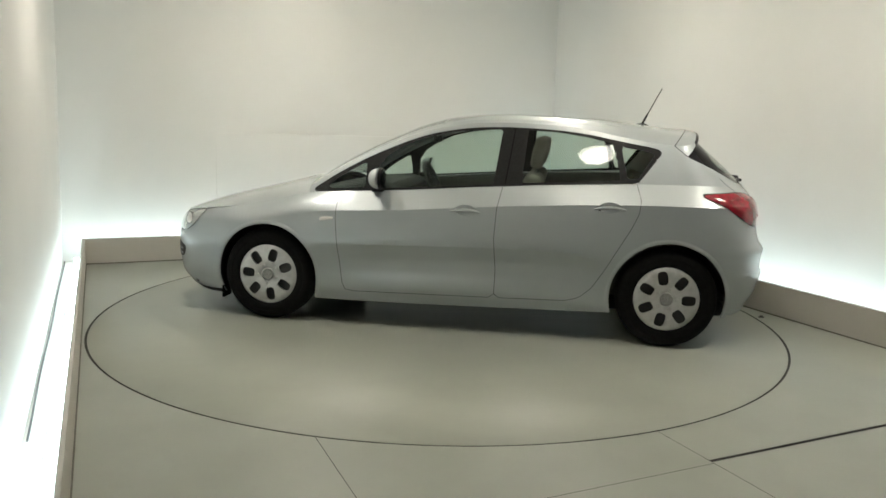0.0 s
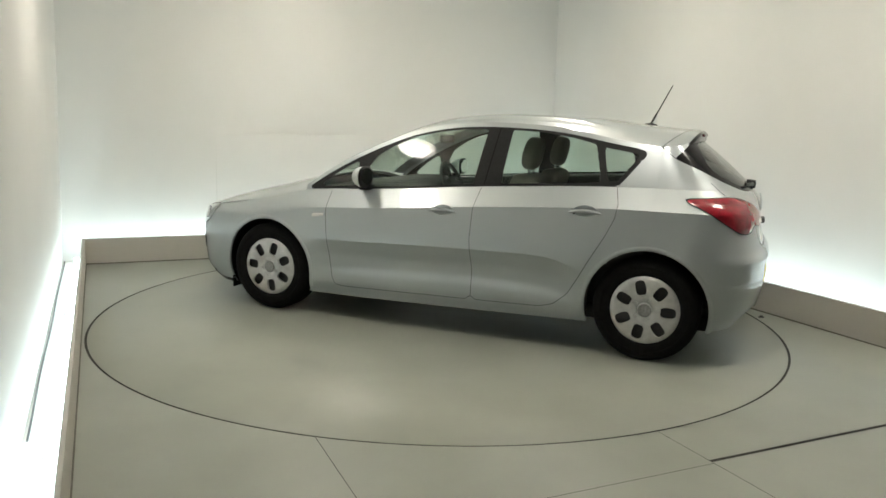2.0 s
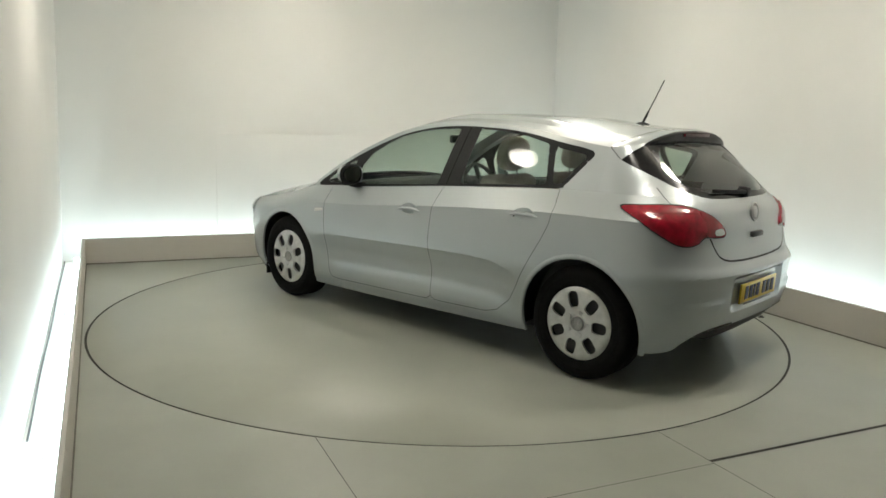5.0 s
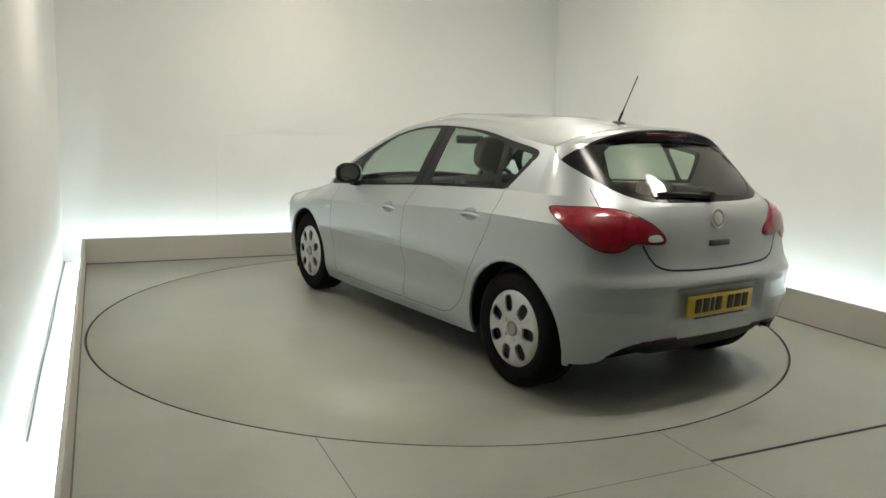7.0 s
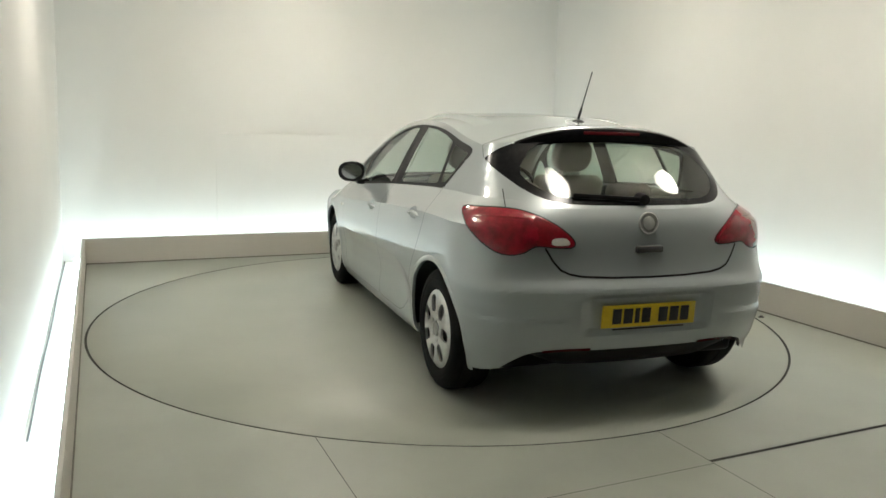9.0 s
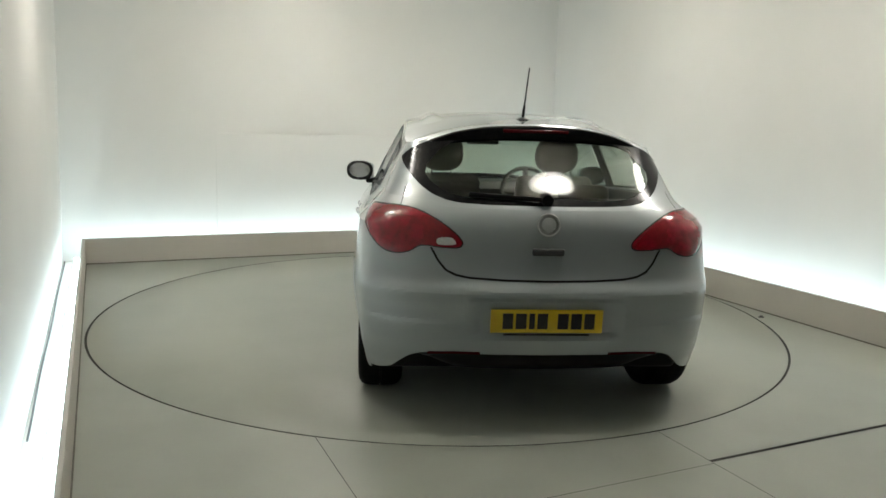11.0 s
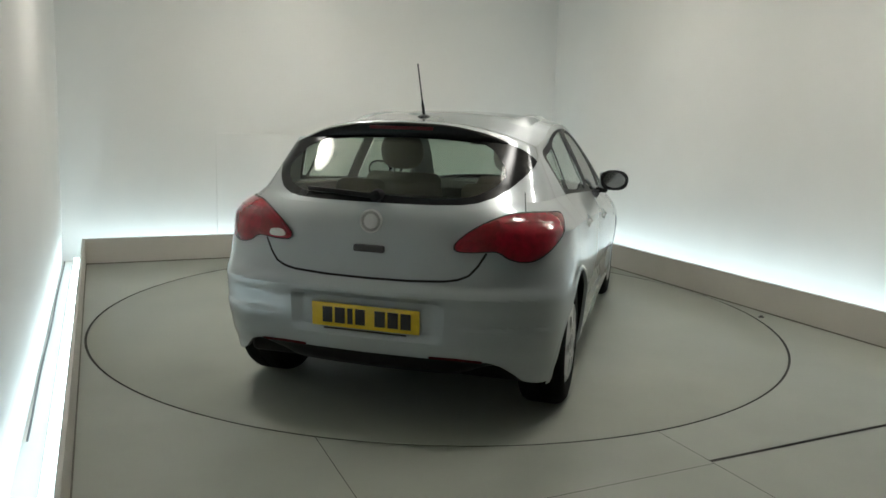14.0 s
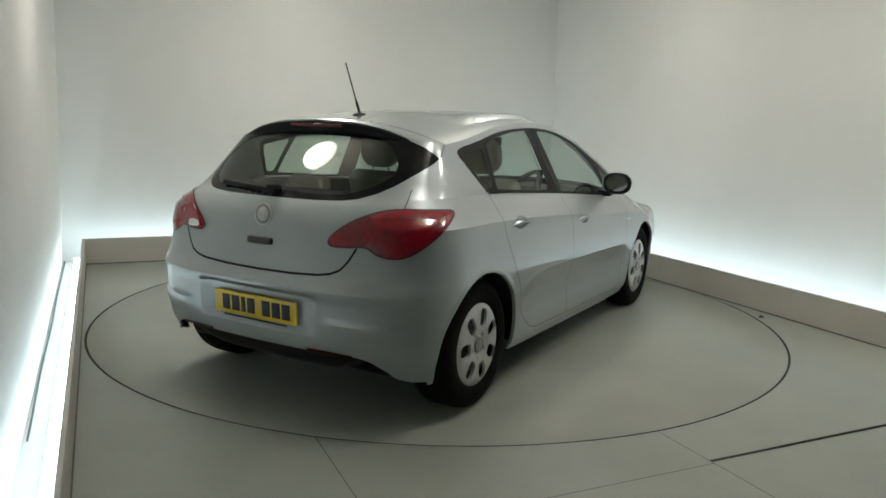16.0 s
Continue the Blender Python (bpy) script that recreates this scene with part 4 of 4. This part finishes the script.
    for k in range(49):
        s = -1 + 2 * k / 48
        a = abs(s)
        e = flank_point(X_REAR, rail(X_REAR))
        r0 = Vector((e.x - 0.13 * (1 - s * s), e.y * s, e.z + 0.112 * (1 - a ** 2.6)))
        r1 = Vector((table(a, (0, -1.548), (0.5, -1.538), (0.75, -1.518), (0.9, -1.492), (1.0, -1.470)), 0.590 * s, table(a, (0, 1.386), (0.35, 1.378), (0.65, 1.350), (0.82, 1.318), (0.92, 1.294), (1.0, 1.272))))
        mid = (r0 + r1) / 2 + Vector((0, 0, 0.006))
        rows.append([r0 - Vector((-0.01, 0, 0.002)), r0 + Vector((0, 0, 0.001)), mid, r1 + Vector((0.006, 0, 0.002)), r1])
        edge.append((r1, a))
    bm = bmesh.new()
    grid_mesh(bm, rows)
    spoiler = part("spoiler", bm, PAINT, car, "silver roof spoiler with a black trailing edge")
    seam = [r[1] + Vector((0, 0, 0.0015)) for r in rows]
    e0 = flank_point(X_REAR, rail(X_REAR))
    low = tail(0.9 * tail_length(1.221), 1.221)
    ends = [lerp(low, e0, t) + Vector((0, 0.004, 0.002)) for t in np.linspace(0, 1, 8)[:-1]]
    seam = [Vector((p.x, -p.y, p.z)) for p in ends] + seam + ends[::-1]
    bm = bmesh.new()
    grid_mesh(bm, [[p + Vector((0.003, 0, 0)), p + Vector((0, 0, 0.001)), p - Vector((0.003, 0, 0))] for p in seam])
    part("spoiler_gap", bm, BLACK_TRIM, spoiler)
    rows = []
    for r1, a in edge:
        h = 0.060 * (1 - a ** 3) + 0.010
        rows.append([r1 + Vector(d) for d in ((0.030, 0, 0.0045), (0.004, 0, 0.0035), (-0.006, 0, -0.004), (-0.004, 0, -h * 0.55), (0.012, 0, -h), (0.10, 0, -h + 0.012))])
    bm = bmesh.new()
    grid_mesh(bm, rows)
    part("spoiler_blade", bm, GLOSS_BLACK, spoiler, "gloss black trailing edge")
    box_part("brake_light", spoiler, LENS_DARK, -1.558, -1.53, -0.165, 0.165, 1.352, 1.370, 0.004, "dark red high brake light")
    # rear wiper
    wiper = new("rear_wiper")
    wiper.parent = car
    bm = bmesh.new()
    p0, p1 = tail(0.0, 1.048) + Vector((-0.024, 0, 0.006)), tail(0.36, 1.066) + Vector((-0.018, 0, 0.004))
    v = p1 - p0
    box(bm, 0, v.length, -0.008, 0.008, -0.011, 0.011, 0.005, Matrix.Translation(p0) @ v.to_track_quat("X", "Z").to_matrix().to_4x4())
    part("wiper_arm", bm, BLACK_TRIM, wiper)
    bm = bmesh.new()
    lathe(bm, [(0.001, 0.03), (0.026, 0.026), (0.030, 0.0), (0.030, -0.03)], 20)
    bmesh.ops.transform(bm, matrix=Matrix.Translation(p0 + Vector((0.016, 0, 0))) @ Matrix.Rotation(radians(90), 4, "Z"), verts=list(bm.verts))
    part("wiper_pivot", bm, BLACK_TRIM, wiper)
    # aerial
    aerial = new("aerial")
    aerial.parent = car
    bm = bmesh.new()
    lathe(bm, [(0.036, -0.012), (0.034, 0.004), (0.020, 0.013), (0.010, 0.016), (0.001, 0.017)], 24, "Z")
    for q in bm.verts:
        q.co.x *= 1.5
    part("aerial_base", bm, BLACK_TRIM, aerial)
    bm = bmesh.new()
    lathe(bm, [(0.0075, 0.0), (0.0075, 0.07), (0.0035, 0.10), (0.0032, 0.29), (0.0038, 0.295), (0.001, 0.30)], 10, "Z")
    bmesh.ops.transform(bm, matrix=Matrix.Rotation(radians(-26), 4, "Y"), verts=list(bm.verts))
    part("mast", bm, BLACK_TRIM, aerial)
    aerial.location = (-1.185, 0.0, 1.417)


def build_side_details(car):
    for sgn in (1, -1):
        for x, z in HANDLES:
            handle = new("door_handle")
            handle.parent = car
            n = 17
            rows = []
            for k in range(n):
                f = -1 + 2 * k / (n - 1)
                out = 0.013 * (1 - abs(f) ** 4) + 0.001
                h = 0.0110 * (1 - 0.35 * abs(f) ** 3)
                px = x + f * 0.100
                base = side(px, z)
                zz = z - 0.012 * f * f
                rows.append([(px, base + out - 0.014, zz - h), (px, base + out, zz - h * 0.6), (px, base + out + 0.003, zz), (px, base + out, zz + h * 0.6), (px, base + out - 0.014, zz + h)])
            bm = bmesh.new()
            grid_mesh(bm, rows)
            part("grip", sided(bm, sgn), PAINT, handle)
            bm = patch(flank_point, handle_cup(x, z), 0.0008, -0.014, 8)
            part("grip_recess", sided(bm, sgn), PAINT, handle, "hollow behind the grip")
        for line, w in ((DOOR_FRONT, 0.0040), (DOOR_REAR[4:], 0.0040)):
            part("door_gap", sided(ribbon(flank_point, line, w, 0.0012), sgn), STEEL, car)
        bm = patch(flank_point, rounded([(0.945, 0.722), (0.87, 0.734), (0.862, 0.742), (0.87, 0.750), (0.94, 0.746), (0.955, 0.734)], 3), 0.002, 0.004, 3)
        part("side_repeater", sided(bm, sgn), LENS_CLEAR, car, "small clear indicator lens")
        # window surround lines
        part("window_seal", sided(ribbon(flank_point, [(x, belt(x) + 0.006) for x in np.linspace(0.98, -1.09, 40)], 0.011, 0.004), sgn), BLACK_TRIM, car)
        bm = ribbon(flank_point, [(-0.275, 1.0), (-0.30, 1.2), (-0.318, 1.374)], 0.006, 0.003)
        part("door_gap", sided(bm, sgn), GLOSS_BLACK, car)
        # mirror
        mirror = new("door_mirror")
        mirror.parent = car
        rows = []
        for k in range(15):
            f = k / 14
            s = math.sqrt(max(0.0, 1 - (2 * f - 1) ** 2)) if f > 0.5 else 0.72 + 0.28 * math.sqrt(max(0.0, 1 - (1 - 2 * f) ** 2))
            s = max(s, 0.03)
            y = lerp(0.80, 1.005, f)
            row = []
            for j in range(20):
                a = 2 * math.pi * j / 20
                cx = math.cos(a)
                depth = 0.070 if cx > 0 else 0.022
                row.append((0.545 + depth * cx * s, y, 1.012 + 0.070 * math.copysign(abs(math.sin(a)) ** 0.8, math.sin(a)) * s + 0.012 * f))
            rows.append(row)
        bm = bmesh.new()
        vs = grid_mesh(bm, rows, close=True)
        bm.faces.new(vs[0])
        bm.faces.new(vs[-1])
        part("mirror_housing", sided(bm, sgn), PAINT, mirror, "silver mirror housing")
        rows = []
        for k in range(9):
            f = max(0.02, k / 8)
            rows.append([(0.519 + (0.012 if k == 8 else 0.0), 0.905 + 0.100 * f * math.copysign(abs(math.cos(a)) ** 0.8, math.cos(a)), 1.019 + 0.073 * f * math.copysign(abs(math.sin(a)) ** 0.8, math.sin(a)))
                         for a in np.linspace(0, 2 * math.pi, 29)[:-1]])
        bm = bmesh.new()
        vs = grid_mesh(bm, rows, close=True)
        bm.faces.new(vs[0])
        part("mirror_surround", sided(bm, sgn), BLACK_TRIM, mirror)
        bm = bmesh.new()
        rows = [[(0.513 - 0.05 * 0.078 * f * math.cos(a) - 0.02 * 0.056 * f * math.sin(a), 0.907 + 0.078 * f * math.cos(a), 1.022 + 0.056 * f * math.sin(a)) for a in np.linspace(0, 2 * math.pi, 29)[:-1]] for f in (0.02, 0.5, 1.0)]
        vs = grid_mesh(bm, rows, close=True)
        bm.faces.new(vs[0])
        part("mirror_glass", sided(bm, sgn), CHROME, mirror, "mirror glass")
        box_part("mirror_foot", mirror, BLACK_TRIM, 0.53, 0.61, *sorted((sgn * 0.76, sgn * 0.86)), 0.925, 0.965, 0.012)
    # headlamp and front fog panel at the corner of the nose
    for sgn in (1, -1):
        line = rounded([(1.82, 0.742), (1.95, 0.727), (2.05, 0.688), (2.10, 0.63), (2.095, 0.588), (2.02, 0.582), (1.93, 0.622), (1.86, 0.69)], 4)
        lamp = part("headlamp", sided(patch(nose_point, line, 0.005, 0.008, 6), sgn), HEAD_LENS, car, "clear headlamp unit")
        part("lamp_edge", sided(ribbon(nose_point, line, 0.006, 0.006, True), sgn), BLACK_TRIM, lamp)
        fog = rounded([(2.03, 0.462), (2.15, 0.478), (2.19, 0.43), (2.17, 0.375), (2.06, 0.385)], 4)
        part("front_fog_panel", sided(patch(nose_point, fog, 0.003, 0.002, 3), sgn), BLACK_TRIM, car)
        for z in (0.405, 0.440):
            part("vent_slat", sided(ribbon(nose_point, [(2.05, z), (2.12, z + 0.002), (2.18, z)], 0.011, 0.008), sgn), PAINT, car)
        part("projector", sided(patch(nose_point, circle(1.955, 0.668, 0.032, 24), 0.016, 0.006, 5), sgn), CHROME, lamp, "round bright projector lens")
        part("projector_ring", sided(ribbon(nose_point, circle(1.955, 0.668, 0.038, 28), 0.007, 0.0175, True), sgn), STEEL, lamp)
        lip = [(1.70, 0.172), (1.85, 0.170), (2.0, 0.172), (2.07, 0.18)]
        part("front_lip", sided(ribbon(nose_point, lip, 0.03, 0.004), sgn), BLACK_TRIM, car)
    # wiper cowl at the foot of the windscreen
    bm = bmesh.new()
    rows = []
    for k in range(21):
        f = -1 + 2 * k / 20
        rows.append([(1.04 + 0.15 * (1 - f * f), 0.76 * f, 0.895 + 0.055 * (1 - abs(f) ** 3)), (1.09 + 0.16 * (1 - f * f), 0.75 * f, 0.893 + 0.070 * (1 - abs(f) ** 3)), (1.12 + 0.16 * (1 - f * f), 0.74 * f, 0.885 + 0.075 * (1 - abs(f) ** 3))])
    grid_mesh(bm, rows)
    part("wiper_cowl", bm, BLACK_TRIM, car)


def build_underside(car):
    box_part("underbody", car, BLACK_TRIM, -1.72, 1.95, -0.74, 0.74, 0.20, 0.30, 0.03, "dark underbody")
    box_part("fuel_tank", car, BLACK_TRIM, -0.95, -0.2, -0.5, 0.5, 0.16, 0.24, 0.03)
    for x in (AXLE, -AXLE):
        box_part("axle_beam", car, STEEL, x - 0.05, x + 0.05, -0.70, 0.70, 0.27, 0.36, 0.02)
    for sgn in (1, -1):
        box_part("mud_flap", car, RUBBER, 1.685, 1.70, *sorted((sgn * 0.70, sgn * 0.82)), 0.125, 0.24, 0.004)


def build_cabin(car):
    box_part("cabin_floor", car, PLASTIC, -1.75, 1.2, -0.72, 0.72, 0.30, 0.34, 0.01)
    # door cards and boot sides
    for sgn in (1, -1):
        rows = []
        for x in np.linspace(-1.30, 1.0, 24):
            zb = belt(x)
            rows.append([(x, sgn * (side(x, zb) - 0.015), zb - 0.004), (x, sgn * (side(x, zb) - 0.055), zb - 0.012), (x, sgn * (side(x, zb) - 0.075), zb - 0.06), (x, sgn * 0.74, 0.6), (x, sgn * 0.72, 0.33)])
        bm = bmesh.new()
        grid_mesh(bm, rows)
        part("door_card", bm, PLASTIC, car)
    rows = []
    for x, zt, crown in ((0.52, 0.90, 0.0), (0.58, 0.945, 0.01), (0.75, 0.950, 0.015), (1.0, 0.915, 0.015), (1.14, 0.880, 0.02)):
        rows.append([(x, y, zt + crown * (1 - (y / 0.74) ** 2) - (0.04 if abs(y) > 0.7 else 0)) for y in np.linspace(-0.75, 0.75, 15)])
    rows.insert(0, [(0.54, y, 0.62) for y in np.linspace(-0.75, 0.75, 15)])
    bm = bmesh.new()
    grid_mesh(bm, rows)
    part("dashboard", bm, PLASTIC, car)
    wheel = new("steering_wheel")
    wheel.parent = car
    bm = bmesh.new()
    rows = []
    for k in range(32):
        a = 2 * math.pi * k / 32
        rows.append([((0.185 + 0.016 * math.cos(b)) * math.cos(a), 0.016 * math.sin(b), (0.185 + 0.016 * math.cos(b)) * math.sin(a)) for b in np.linspace(0, 2 * math.pi, 9)[:-1]])
    rows.append(rows[0])
    grid_mesh(bm, rows, close=True)
    for a in (0, 180, 270):
        box(bm, 0.0, 0.18, -0.012, 0.012, -0.02, 0.02, 0.006, Matrix.Rotation(radians(a), 4, "Y"))
    box(bm, -0.07, 0.07, -0.03, 0.02, -0.06, 0.06, 0.02)
    part("wheel_rim", bm, PLASTIC, wheel)
    wheel.matrix_basis = pose(0.40, -0.36, 0.90, 0, 0, 90) @ pose(0, 0, 0, 24, 0, 0)

    def seat_pad(bm, x, y, w, z0, z1, lean, thick, headrest=True, hw=0.13):
        m = Matrix.Translation((x, y, z0)) @ Matrix.Rotation(radians(-lean), 4, "Y")
        box(bm, -thick / 2, thick / 2, -w / 2, w / 2, 0, z1 - z0, 0.05, m, 4)
    for y in (0.37, -0.37):
        seat = new("front_seat")
        seat.parent = car
        bm = bmesh.new()
        box(bm, -0.30, 0.26, y - 0.26, y + 0.26, 0.42, 0.58, 0.05, None, 4)
        part("cushion", bm, CLOTH, seat)
        bm = bmesh.new()
        seat_pad(bm, -0.26, y, 0.50, 0.50, 1.10, 20, 0.13)
        part("backrest", bm, CLOTH, seat)
        bm = bmesh.new()
        m = Matrix.Translation((-0.475, y, 1.205)) @ Matrix.Rotation(radians(-12), 4, "Y")
        lathe_pts = []
        for k in range(13):
            t = -1 + 2 * k / 12
            s = max(0.05, (1 - abs(t) ** 3.5) ** (1 / 3.5))
            lathe_pts.append([(t * 0.052, 0.138 * s * math.copysign(abs(math.cos(a)) ** 0.75, math.cos(a)), 0.112 * s * math.copysign(abs(math.sin(a)) ** 0.75, math.sin(a))) for a in np.linspace(0, 2 * math.pi, 29)[:-1]])
        vs = grid_mesh(bm, lathe_pts, close=True)
        bm.faces.new(vs[0])
        bm.faces.new(vs[-1])
        bmesh.ops.transform(bm, matrix=m, verts=list(bm.verts))
        part("headrest", bm, CLOTH, seat)
        for dy in (-0.06, 0.06):
            box_part("headrest_post", seat, CHROME, -0.470, -0.458, y + dy - 0.006, y + dy + 0.006, 1.02, 1.14, 0.004)
    bench = new("rear_bench")
    bench.parent = car
    bm = bmesh.new()
    box(bm, -1.05, -0.52, -0.64, 0.64, 0.42, 0.60, 0.05, None, 4)
    part("cushion", bm, CLOTH, bench)
    bm = bmesh.new()
    seat_pad(bm, -1.02, 0, 1.26, 0.52, 1.00, 20, 0.12)
    part("backrest", bm, CLOTH, bench)
    for y in (0.36, -0.36):
        bm = bmesh.new()
        box(bm, -0.05, 0.05, -0.14, 0.14, 0, 0.09, 0.04, Matrix.Translation((-1.175, y, 0.985)) @ Matrix.Rotation(radians(-14), 4, "Y"), 4)
        part("headrest", bm, CLOTH, bench)
    box_part("parcel_shelf", car, PLASTIC, -1.80, -1.22, -0.60, 0.60, 0.985, 1.005, 0.008)
    # headlining under the roof
    rows = []
    for x in np.linspace(-1.32, 0.12, 16):
        e = flank_point(x, rail(x))
        rows.append([(x, e.y * s * 0.97, e.z - 0.022 + 0.04 * (1 - abs(s) ** 2.6)) for s in np.linspace(-1, 1, 15)])
    bm = bmesh.new()
    grid_mesh(bm, rows)
    part("headlining", bm, HEADLINE, car, "pale grey headlining")
    box_part("rear_view_mirror", car, PLASTIC, 0.30, 0.33, -0.12, 0.12, 1.245, 1.305, 0.012)


build_wheels(car)
build_tail_details(car)
build_side_details(car)
build_underside(car)
build_cabin(car)


def motions():
    ox, oy = -0.219, -0.296
    turns = [(0.0, 170.64), (1.0, 164.08), (2.0, 157.48), (3.0, 150.77), (4.0, 144.00), (5.0, 137.16), (6.0, 130.27), (7.0, 123.32), (8.0, 116.32), (9.0, 109.29),
             (10.0, 102.22), (11.0, 95.13), (12.0, 88.01), (13.0, 80.88), (14.0, 73.74), (15.0, 66.60), (16.0, 59.46)]
    rows, disc = [], []
    for t, a in turns:
        c, s = math.cos(radians(a)), math.sin(radians(a))
        rows.append((t, pose(c * ox - s * oy, s * ox + c * oy, 0, 0, 0, a)))
        disc.append((t, pose(0, 0, 0, 0, 0, a)))
    walk(car, rows)
    walk(turntable, disc)


motions()
